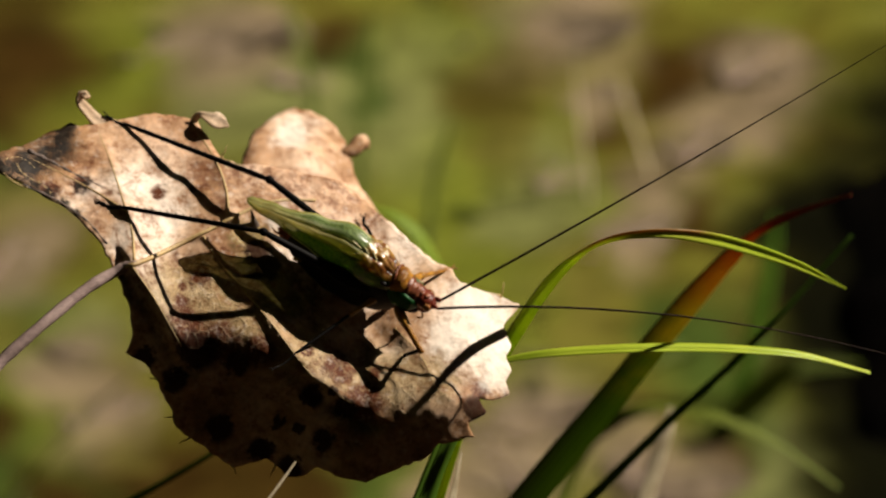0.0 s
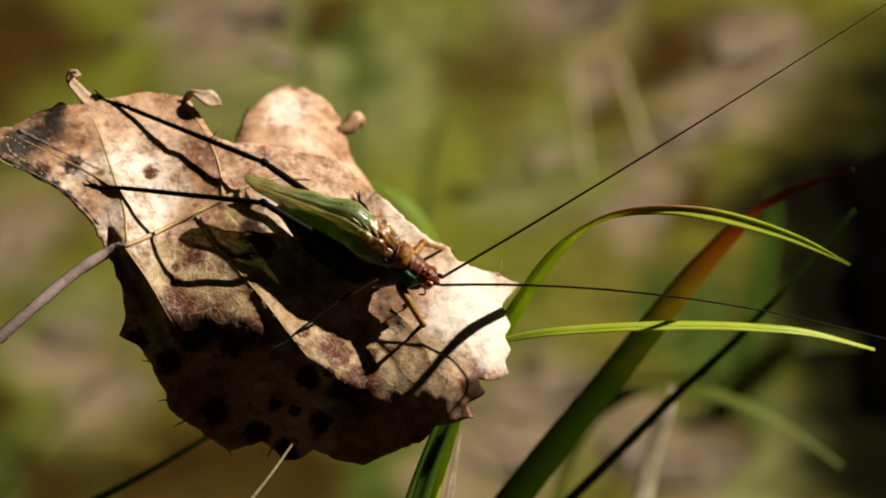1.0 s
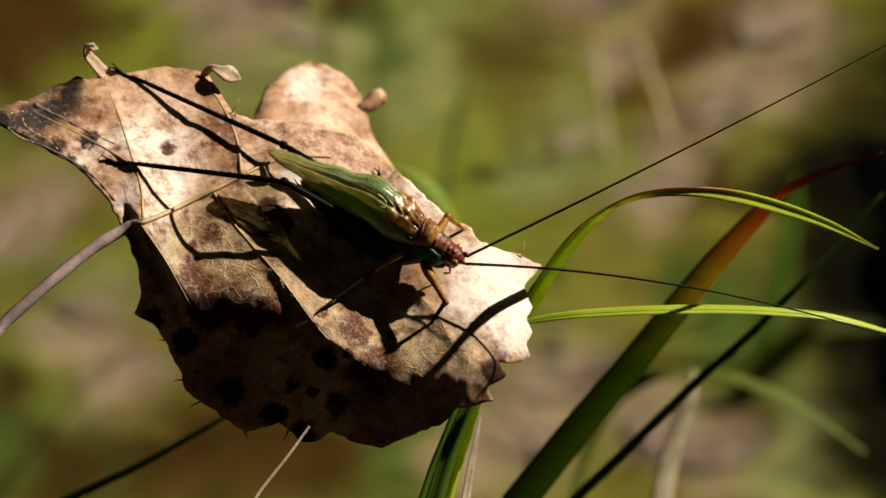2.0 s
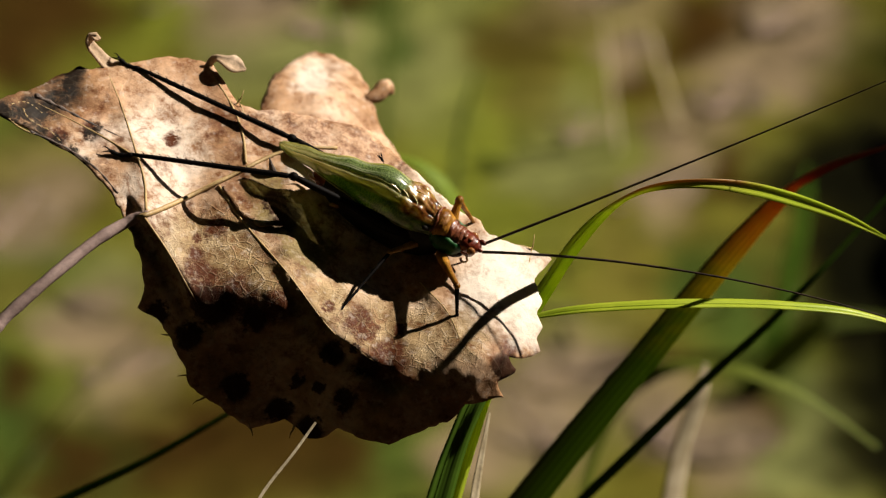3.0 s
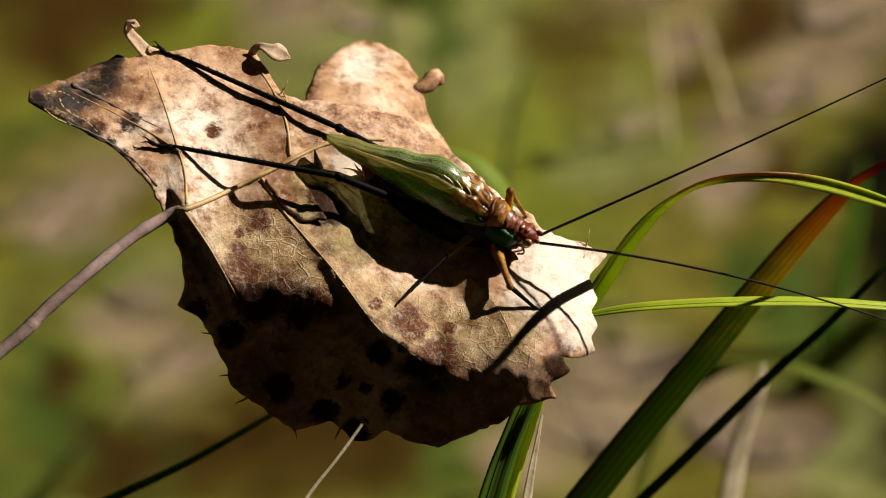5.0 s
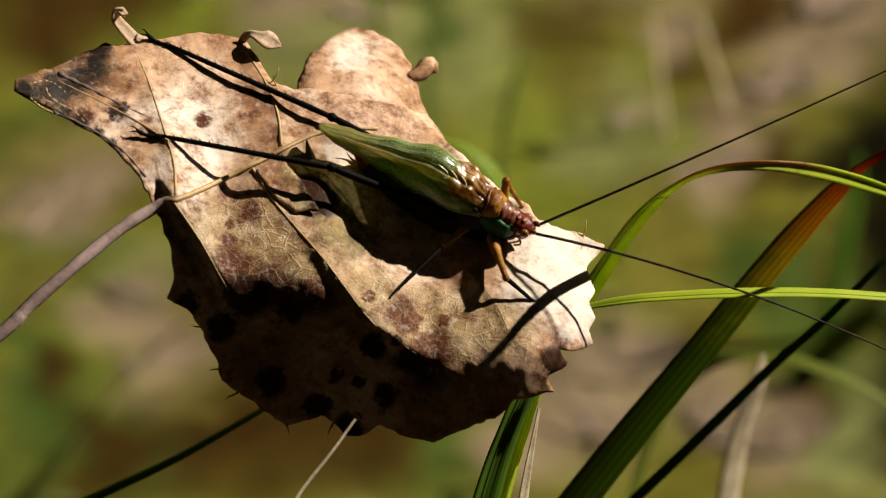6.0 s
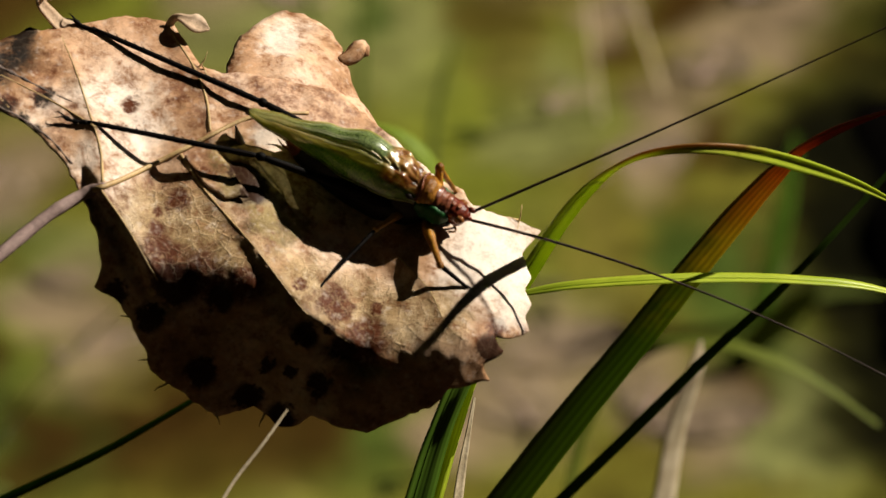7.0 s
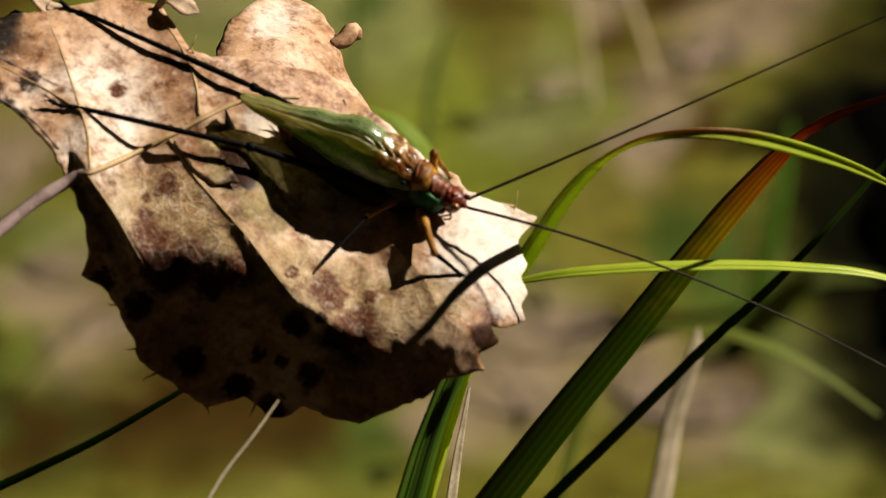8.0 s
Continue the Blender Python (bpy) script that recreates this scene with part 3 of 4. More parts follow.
# ---- the dry leaf ----
CREST = ((36, 330), (290, 425), (400, 505), (560, 528), (650, 600), (745, 662), (860, 650), (1050, 630))
VEINS = {  # side veins on the leaf, grid units
    "lower_outer": ((300, 385), (345, 450), (385, 520), (410, 562)),
    "lower_inner": ((436, 330), (480, 395), (560, 488), (640, 592), (700, 636), (748, 666)),
    "upper_outer": ((306, 376), (302, 320), (286, 265), (262, 190), (238, 130)),
    "upper_inner": ((486, 292), (480, 240), (462, 190), (432, 140), (416, 112)),
    "tip_side": ((296, 285), (240, 250), (170, 212), (104, 180)),
    "far_right": ((800, 505), (850, 560), (880, 620), (925, 655)),
}
MIDRIB = ((268, 396), (340, 370), (440, 322), (556, 268), (650, 262))


def crest(u):
    """Where the leaf turns over, as v for u (smooth between the stations)."""
    for (a, p), (b, q) in zip(CREST, CREST[1:]):
        if u <= b:
            f = min(max((u - a) / (b - a), 0), 1)
            return p + (q - p) * (f * 0.5 + 0.5 * f * f * (3 - 2 * f))
    return CREST[-1][1]


def off_line(line, u, v):
    """Signed distance (mm) from a polyline, and how far along it."""
    best = (1e9, 0.0, 0.0)
    n = len(line) - 1
    for k, ((a, b), (c, d)) in enumerate(zip(line, line[1:])):
        dx, dy = c - a, d - b
        f = min(max(((u - a) * dx + (v - b) * dy) / (dx * dx + dy * dy), 0), 1)
        ex, ey = u - a - dx * f, v - b - dy * f
        r = math.hypot(ex, ey)
        if r < best[0]:
            best = (r, math.copysign(r, dx * ey - dy * ex), (k + f) / n)
    return best[1] / GRID, best[2]


def leaf_height(u, v):
    """Height of the leaf towards the viewer (mm): slopes back above its crest, hangs down below it."""
    d = (crest(u) - v) / GRID
    w = min(max((d - 7) / 11, 0), 1)
    w *= w * (3 - 2 * w)
    d += ((345 + 0.34 * (u - 36) - v) / GRID - d) * w * (1 if u < 560 else max(0.35, 1 - (u - 560) / 300))
    h = -0.20 * d - 0.66 * math.sqrt(d * d + 5.0) + 1.5
    # blistered between the side veins, creased along them
    for name, depth, wide in (("lower_outer", 1.5, 1.7), ("lower_inner", 1.3, 1.5), ("upper_outer", 0.6, 1.5),
                              ("upper_inner", 0.7, 1.5), ("tip_side", 0.5, 1.2), ("far_right", 0.4, 1.2)):
        r, f = off_line(VEINS[name], u, v)
        h += depth * math.exp(-abs(r) / wide) * min(1, 4 * (1.02 - f)) * (0.35 + 0.65 * f if name == "lower_inner" else 1)
        if name in ("lower_outer", "lower_inner"):      # the sheet drops on the stalk side of these two
            h -= (1.5 if name == "lower_outer" else 1.1) * math.exp(-((r - 1.3) / 1.1) ** 2) * (min(1, 3 * (1.0 - f) + 0.4) if name == "lower_outer" else min(1, 1.7 * f * f))
    r, f = off_line(MIDRIB, u, v)
    h += 0.8 * math.exp(-abs(r) / 1.1)
    # left corner curls back, the bright end dips to the right
    h += 0.016 * max(0, (190 - u) / GRID) ** 2
    h -= 0.05 * max(0, (u - 850) / GRID) ** 2
    q = Vector((u / 75, v / 75, 1.7))
    h += 0.45 * noise.noise(q) + 0.16 * noise.noise(q * 3.1) + 0.05 * noise.noise(q * 8)
    return h


TIP_MARGIN = [(270, 395), (248, 352), (205, 300), (165, 268), (30, 196), (32, 178), (112, 152), (184, 115), (204, 123)]
UPPER_MARGIN = [(345, 98), (424, 110), (470, 182), (505, 196), (545, 196), (700, 228), (872, 378), (908, 394), (924, 420), (1038, 462)]
END_MARGIN = [(1004, 502), (1020, 540), (1008, 560), (1020, 586), (1008, 606), (1016, 630), (986, 642), (958, 638), (974, 664), (938, 684), (950, 712)]
LOWER_MARGIN = [(882, 724), (858, 750), (746, 796), (700, 788), (652, 766), (632, 782), (600, 786), (556, 750), (492, 768), (384, 690), (378, 660),
                (334, 578), (290, 550), (302, 520), (296, 460)]
LEAF_EDGE = TIP_MARGIN + UPPER_MARGIN + END_MARGIN + LOWER_MARGIN


def dead_leaf():
    leaf = thing("dead_leaf", "curled dry brown leaf with ragged edge hanging in the grass", "leaf")
    blade = part("blade", sheet("blade", ragged(LEAF_EDGE, 11, 2.6, 3), leaf_height, 5.0), M_LEAF, leaf,
                 "mottled tan blade with dark spots")
    thicken(blade, 0.00022)

    # far lobe, rolled up behind
    lobe_edge = [(505, 215), (518, 172), (530, 142), (556, 118), (585, 100), (612, 90), (642, 96), (664, 108), (690, 128),
                 (704, 150), (712, 182), (722, 214), (742, 250), (772, 292), (800, 326), (700, 290), (600, 262), (540, 250)]

    def lobe_height(u, v):
        a = (u - 612) / GRID
        d = (190 - v) / GRID
        q = Vector((u / 60, v / 60, 5.3))
        return -86 - 1.2 * d - 0.09 * max(0, d) ** 2 - 0.05 * a * a - 0.55 * a + 1.3 * noise.noise(q) - max(0, u - 700) / GRID * 0.4
    lobe = part("lobe", sheet("lobe", ragged(lobe_edge, 10, 2.5, 5), lobe_height, 6.0), M_LEAF, leaf, "rolled pale lobe")
    thicken(lobe, 0.0003)
    tip = part("lobe_tip", tube("lobe_tip", spline([P(700, 176, -92), P(722, 168, -93), P(738, 152, -94), P(744, 168, -94)], 14),
                                lambda f: 0.0009 * (0.6 + 0.6 * math.sin(f * 3))), M_LEAF, leaf)

    # stalk and veins
    part("stalk", tube("stalk", spline([P(-90, 690, 10), P(20, 600, 8), P(60, 560, 7), P(140, 490, 5), P(215, 430, leaf_height(260, 395) + 1.8),
                                        P(276, 394, leaf_height(276, 394) + 0.5), P(310, 380, leaf_height(310, 380) + 0.3)], 50),
                       lambda f: 0.00066 + 0.00012 * (1 - f) + 0.00003 * math.sin(f * 37) + 0.00002 * math.sin(f * 91) - 0.00035 * max(0, f - 0.85) * 6), M_STALK, leaf, "hairy purplish-brown leaf stalk")

    def vein(name, line, r0, r1, lift=0.15):
        pts = [P(p.x, p.y, leaf_height(p.x, p.y) + lift) for p in spline([Vector((a, b, 0)) for a, b in line], 44)]
        part(name, tube(name, pts, lambda f: (r0 + (r1 - r0) * f) / 1000, 6), M_VEIN, leaf, "yellowish raised vein")
    vein("midrib", MIDRIB, 0.34, 0.20)
    for key, r0, r1 in (("lower_outer", 0.19, 0.02), ("lower_inner", 0.19, 0.03), ("upper_outer", 0.19, 0.09),
                        ("upper_inner", 0.2, 0.1), ("tip_side", 0.18, 0.08), ("far_right", 0.12, 0.06)):
        vein("side_vein", VEINS[key], r0, r1, 0.05)

    # fine cross veins between the side veins
    rng = random.Random(21)

    def at(line, f):
        q = min(max(f, 0), 0.999) * (len(line) - 1)
        k = int(q)
        return Vector((*line[k], 0)).lerp(Vector((*line[k + 1], 0)), q - k)
    for one, two, count, lag in (("lower_outer", "lower_inner", 13, 0.05), ("upper_outer", "upper_inner", 11, 0.06), ("lower_inner", "far_right", 9, 0.1)):
        for i in range(count):
            f = (i + rng.uniform(0.25, 0.75)) / count
            p, q = at(VEINS[one], f), at(VEINS[two], f * 0.92 + lag + rng.uniform(-0.04, 0.04))
            mid = [p.lerp(q, g) + Vector((rng.uniform(-5, 5), rng.uniform(-6, 6) + 10 * math.sin(3.14 * g), 0)) for g in (0.25, 0.5, 0.75)]
            pts = [P(w.x, w.y, leaf_height(w.x, w.y) + 0.02) for w in spline([p] + mid + [q], 36)]
            part("cross_vein", tube("cross_vein", pts, lambda f: 0.000045, 5), M_VEIN, leaf)
    for line, r0, r1, mat, lab in ((((105, 168), (150, 190), (205, 218), (292, 258)), 0.36, 0.07, M_SCORCH, "dark crease"),
                                   (((84, 192), (92, 208), (112, 222), (132, 232), (150, 250)), 0.12, 0.10, M_VEIN, "pale curved vein"),
                                   (((58, 210), (78, 226), (104, 238)), 0.10, 0.10, M_VEIN, "pale curved vein"),
                                   (((62, 184), (84, 180), (100, 186), (118, 200)), 0.10, 0.08, M_VEIN, "pale curved vein"),
                                   (((255, 345), (215, 300), (160, 262), (95, 232)), 0.16, 0.16, M_SCORCH, "dark rolled rim")):
        pts = [P(p.x, p.y, leaf_height(p.x, p.y) + 0.05) for p in spline([Vector((p, q, 0)) for p, q in line], 40)]
        part("crease" if mat is M_SCORCH else "small_vein", tube("crease", pts, lambda f: (r0 + (r1 - r0) * f) * (1 + 0.3 * math.sin(f * 40)) / 1000, 6), mat, leaf, lab)
    # curled strips on the upper edge
    def strip(name, pts, width, facing, mat=M_PEEL):
        part(name, blade_mesh(name, spline(pts, 22), width, facing, 0.35, None, 0.00025), mat, leaf, "curled torn strip")
    e = leaf_height(250, 118)
    strip("torn_strip", [P(268, 122, e), P(240, 112, e), P(220, 92, e + 1), P(206, 74, e + 2), P(212, 60, e + 2.5), P(219, 66, e + 3)],
          lambda f: 0.0021 * (1 - 0.55 * f), Vector((0.6, 0.35, 0.8)))
    e = leaf_height(418, 112)
    strip("torn_strip", [P(412, 140, e), P(420, 112, e + 0.5), P(432, 99, e + 1), P(452, 104, e + 2), P(470, 113, e + 2), P(486, 121, e + 2)],
          lambda f: 0.0017 * (0.5 + 0.9 * math.exp(-((f - 0.72) / 0.2) ** 2)) * min(1, 6 * (1.04 - f)), Vector((0.4, 0.5, 0.8)))
    # torn flap beside the midrib, with a pointed splinter
    flap_edge = [(440, 332), (492, 318), (520, 352), (552, 402), (510, 404), (486, 388), (462, 362)]
    thicken(part("torn_flap", sheet("torn_flap", ragged(flap_edge, 9, 2.0, 8),
                                    lambda u, v: leaf_height(u, v) + 0.35 + (u - 440) / GRID * 0.06, 5), M_LEAF, leaf,
                 "lifted torn flap"), 0.0002)
    e = leaf_height(532, 300)
    part("splinter", tube("splinter", spline([P(536, 314, e), P(532, 298, e + 1), P(528, 280, e + 1.6)], 8),
                          lambda f: 0.0006 * (1 - f) + 0.00005), M_SCORCH, leaf)
    # small frayed hairs on the edge
    rng = random.Random(4)
    for u, v, du, dv in ((348, 600, -16, -2), (382, 672, -20, 2), (404, 716, -14, 8), (494, 768, 4, 14), (570, 772, -6, 14),
                         (1000, 448, 6, -30), (985, 440, -22, -6), (468, 184, 14, -26), (478, 190, -6, -18)):
        e = leaf_height(u, v)
        part("frayed_hair", tube("frayed_hair", spline([P(u - du * 0.7, v - dv * 0.7, leaf_height(u - du * 0.7, v - dv * 0.7)), P(u, v, e + 0.1), P(u + du * 0.6, v + dv * 0.4, e + 0.4), P(u + du, v + dv, e + 0.3)], 8),
                                 lambda f: 0.00016 * (1 - 0.8 * f), 5), M_VEIN, leaf)
    return leaf


dead_leaf()


# ---- the bush cricket ----
F = Vector((0.885, -0.447, 0.05)).normalized()
UPV = Vector((0.33, 0.64, 0.75))
LEFT = UPV.cross(F).normalized()
UPV = F.cross(LEFT).normalized()
BODY_Z = leaf_height(790, 370) + 5.6
REST = Matrix.Translation(P(790, 370, BODY_Z)) @ Matrix((F, LEFT, UPV)).transposed().to_4x4()
cricket = thing("bush_cricket", "bush cricket with green wings, red head and black hind legs",
                "insect", m=STAGE @ REST)


WING_ROWS = [(-17.3, -0.45, 0.1, -0.5), (-17.0, -0.4, 0.55, -0.55), (-15.6, -0.1, 1.0, -0.5), (-13.4, 0.62, 1.3, -0.45),
             (-10.9, 1.40, 1.6, -0.4), (-8.2, 2.5, 2.25, -0.5), (-4.5, 3.85, 2.8, -0.6), (-3.2, 3.9, 2.85, -0.6), (0.6, 3.2, 2.5, -0.5),
             (3.2, 1.95, 1.85, -0.3)]


def wing_point(side, x, a):
    """Point of the roof-like fore wing (metres): x along the body in mm, a from the ridge (0) to the lower margin (1)."""
    top, wide, low = table(WING_ROWS, x)
    w = a * math.pi / 2
    y = wide * math.sin(w) ** 1.15 + 0.02
    z = low + (top - low) * max(0.0, math.cos(w)) ** 0.72
    z -= 0.22 * math.exp(-((a - 0.35) / 0.06) ** 2) * min(1, max(0, (x + 17) / 6))     # groove between the two fields
    # wrinkled and dented towards the base, slightly pleated elsewhere
    q = Vector((x * 0.9, y * 1.1, z * 1.1 + 3 * side))
    base = min(1, max(0, (x + 2.6) / 1.4)) * min(1, max(0, (0.86 - a) / 0.15))
    push = base * (0.34 * noise.noise(q * 0.8) + 0.14 * noise.noise(q * 2.0)) + 0.045 * noise.noise(Vector((x * 0.5, a * 14, 1.0))) \
        + 0.11 * math.sin(x * 1.25 + 2.2 * a) * min(1, max(0, (x + 17) / 3))
    return Vector((x, -side * (y + push * math.sin(w)), z + push * math.cos(w))) / 1000


def wing_mesh(side):
    verts, faces, uvs = [], [], []
    n, c = 110, 40
    for i in range(n):
        for k in range(c):
            verts.append(wing_point(side, -17.3 + 20.5 * i / (n - 1), k / (c - 1)))
            uvs.append((k / (c - 1), i / (n - 1)))
        if i:
            for k in range(c - 1):
                o = (i - 1) * c + k
                faces.append((o, o + 1, o + c + 1, o + c))
    return mesh_of("wing", verts, faces, uvs)


HIPS, LEGS = {}, {}


def body():
    part("abdomen", loft("abdomen", [(-11.6, 0, -2.7, 0.2, 0.2), (-10.9, 0, -2.7, 0.9, 0.9), (-9, 0, -2.8, 1.6, 1.9), (-7, 0, -2.8, 2.1, 2.9),
                                     (-4, 0, -2.8, 2.5, 3.8), (0, 0, -2.6, 2.6, 4.0), (3, 0, -2.1, 2.3, 3.2), (5, 0, -1.3, 1.6, 2.0), (5.8, 0, -0.9, 0.6, 0.7)]),
         M_DARK, cricket, "dark brown abdomen")
    part("abdomen_tip", rough_loft("abdomen_tip", [(-12.4, -0.2, -2.1, 0.1, 0.1), (-11.9, -0.2, -2.2, 0.6, 0.5), (-11.0, -0.2, -2.4, 0.95, 0.8), (-10.2, -0.2, -2.5, 0.6, 0.5)],
                                   0.12, 1.5, 3.0, 16, 18), M_RED, cricket, "reddish abdomen tip")
    for s in (1, -1):
        part("cercus", tube("cercus", spline([Vector((-11.4, s * 0.6, -2.4)) / 1000, Vector((-12.4, s * 1.0, -2.0)) / 1000, Vector((-13.2, s * 0.9, -1.5)) / 1000], 10),
                            lambda f: 0.0002 * (1.1 - f), 6), M_MAROON, cricket, "short pointed tail spine")
    part("side_mark", egg("side_mark", (-8.3, -1.75, -3.5), (0.7, 0.28, 0.25), (0, -12, 10)), M_TAN, cricket, "small orange-yellow mark")
    for s in (1, -1):
        w = part("wing", wing_mesh(s), M_WING, cricket, "glossy green netted wing")
        thicken(w, 0.00008)
        for line, r in ((0.31, 0.00006), (0.62, 0.00004), (0.99, 0.00008)):
            part("wing_vein", tube("wing_vein", [wing_point(s, -17 + (18.0 if line < 0.9 else 20) * i / 49, line) for i in range(50)], lambda f: r, 6),
                 M_WING_VEIN, cricket, "pale wing vein")
    # bright hooked veins at the base of the near wing
    for hook in (((-3.4, 0.30), (-2.5, 0.31), (-1.9, 0.38), (-2.0, 0.48), (-2.5, 0.54)), ((-1.9, 0.26), (-1.2, 0.30), (-0.8, 0.38), (-1.0, 0.47)),
                 ((-0.6, 0.24), (0.2, 0.32), (0.3, 0.44))):
        line = spline([wing_point(1, x, a) + Vector((0, -0.00003, 0.00006)) for x, a in hook], 24)
        part("hooked_vein", tube("hooked_vein", line, lambda f: 0.00009 * (1.15 - f), 6), M_HOOK, cricket, "shiny pale yellow hooked vein")
    part("dark_spot", egg("dark_spot", (2.4, -2.1, 0.75), (0.5, 0.3, 0.3)), M_DARK, cricket)
    # hind plate, saddle and its side lobes
    part("hind_plate", rough_loft("hind_plate", [(2.6, 0, 0.5, 1.2, 1.0), (3.0, 0, 0.5, 1.75, 1.6), (3.6, 0, 0.45, 1.9, 1.85), (4.3, 0, 0.35, 1.8, 1.7), (4.8, 0, 0.3, 1.55, 1.4),
                                                 (5.0, 0, 0.3, 1.2, 1.1)], 0.15, 1.2, 2.0), M_ORANGE, cricket, "wrinkled amber-orange hind plate of the saddle")
    part("plate_edge", tube("plate_edge", [Vector((3.05 + 0.15 * math.sin(3 * w), 1.8 * math.cos(w), 0.5 + 1.72 * math.sin(w))) / 1000 for w in (-0.3 + 3.74 * i / 29 for i in range(30))],
                            lambda f: 0.00016 * (1 + 0.3 * math.sin(f * 31)), 7), M_MAROON, cricket, "dark reddish edge of the plate")
    part("saddle", rough_loft("saddle", [(4.4, 0, 0.2, 1.2, 1.1), (4.8, 0, 0.15, 1.6, 1.4), (5.3, 0, 0.15, 1.55, 1.3), (5.7, 0, 0.1, 1.4, 1.15), (6.3, 0, 0.1, 1.4, 1.15),
                                         (6.7, 0, 0.1, 1.25, 1.05), (6.9, 0, 0.1, 0.9, 0.8)], 0.13, 1.5, 5.0), M_MAROON, cricket, "wrinkled reddish-brown saddle")
    for s in (-1, 1):
        part("side_lobe", rough_loft("side_lobe", [(2.9, s * 1.2, -0.6, 0.1, 0.1), (3.3, s * 1.5, -0.6, 0.5, 0.8), (4.2, s * 1.6, -0.65, 0.6, 1.2), (5.4, s * 1.6, -0.7, 0.6, 1.2),
                                                   (6.3, s * 1.55, -0.7, 0.55, 1.0), (6.9, s * 1.3, -0.7, 0.35, 0.6), (7.2, s * 1.2, -0.7, 0.05, 0.05)], 0.06, 0.9, 7.0, 24, 28),
             M_GREEN, cricket, "dark green side lobe")
    part("breast", egg("breast", (5.2, -0.3, -1.9), (2.4, 1.4, 0.9)), M_DARK, cricket)
    # head
    part("head", rough_loft("head", [(6.2, 0, -0.05, 0.9, 0.9), (6.7, 0, -0.1, 1.3, 1.15), (7.5, -0.05, -0.1, 1.35, 1.1), (8.3, -0.1, -0.1, 1.1, 0.9), (8.8, -0.1, -0.1, 0.75, 0.6),
                                     (9.05, -0.1, -0.1, 0.45, 0.4), (9.15, -0.1, -0.1, 0.1, 0.1)], 0.06, 1.6, 9.0), M_RED, cricket, "shiny dark red head")
    part("face", egg("face", (7.5, -0.1, -1.15), (1.2, 0.9, 0.7), (0, 12, 0)), M_RED, cricket)
    for s, x in ((-1, 8.25), (1, 7.7)):
        part("eye", egg("eye", (x, s * 1.2, -0.05), (0.56, 0.46, 0.54)), M_EYE, cricket, "round brownish eye")
        part("antenna_socket", egg("antenna_socket", (8.95, s * 0.45, 0.28 + s * 0.22), (0.5, 0.3, 0.32)), M_RED, cricket)
        part("palp", tube("palp", spline([Vector((7.8, s * 0.5, -1.5)) / 1000, Vector((8.3, s * 0.8, -2.2)) / 1000, Vector((7.7, s * 0.9, -2.7)) / 1000], 10),
                          lambda f: 0.00012, 6), M_TAN, cricket)
    for x, z in ((6.9, 1.0), (7.6, 0.95)):
        part("head_ridge", egg("head_ridge", (x, -0.3, z), (0.3, 0.4, 0.16)), M_MAROON, cricket)


body()


def rod(name, length, r0, r1, mat, bulge=0.0, spines=0, parent=None, label=""):
    """A limb along +x from the origin, in metres."""
    path = [Vector((length * i / 18, 0, 0)) for i in range(19)]
    ob = part(name, tube(name, path, lambda f: (r0 + (r1 - r0) * f + bulge * math.exp(-((f - 0.22) / 0.2) ** 2)) *
                         (0.75 + 0.25 * min(1, f * 12, (1 - f) * 12)), 9), mat, parent, label)
    for i in range(spines):
        x = length * (0.12 + 0.85 * i / spines)
        for s in (-1, 1):
            me = tube("spine", [Vector((x, s * r1 * 0.6, r1 * 0.4)), Vector((x + 0.0002, s * r1 * 1.25, r1 * 1.0)), Vector((x + 0.0005, s * r1 * 1.6, r1 * 1.4))],
                      lambda f: 0.00006 * (1.1 - f), 4)
            part("spine", me, mat, ob)
    return ob


def leg(name, hip, knee, foot, upper, lower, r, spines=0, tarsus=0.0025):
    """Two keyed limbs: femur and shin with its foot. hip, knee, foot are stage points at rest."""
    inv = REST.inverted()
    l1, l2 = (knee - hip).length, (foot - knee).length
    fem = rod(name + "_femur", l1, r[0], r[1], upper, r[2], 0, cricket)
    shin = rod(name + "_shin", l2, r[1] * 0.85, r[3], lower, 0, spines, cricket)
    toe = [Vector((l2 - 0.0002, 0, 0)), Vector((l2 + tarsus * 0.5, 0.0002, -0.0001)), Vector((l2 + tarsus, 0.0, 0.0003))]
    part("foot", tube("foot", spline(toe, 10), lambda f: r[3] * (0.95 + 0.5 * math.sin(f * 18) * 0.4), 7), lower, shin)
    for s in (-1, 1):
        claw = [toe[2] - Vector((0.0002, 0, 0)), toe[2] + Vector((0.0005, s * 0.0003, 0.0003)), toe[2] + Vector((0.0009, s * 0.0003, -0.0001))]
        part("claw", tube("claw", spline(claw, 7), lambda f: r[3] * 0.45 * (1.1 - f), 5), lower, shin)
    part("knee", egg("knee", (l1 * 1000, 0, 0), (r[1] * 1500, r[1] * 1250, r[1] * 1250), seg=12), upper, fem)
    LEGS[name] = (fem, shin, inv @ hip, knee, foot, l1, l2)


def on_leaf(u, v, gap):
    return P(u, v, leaf_height(u, v) + gap)


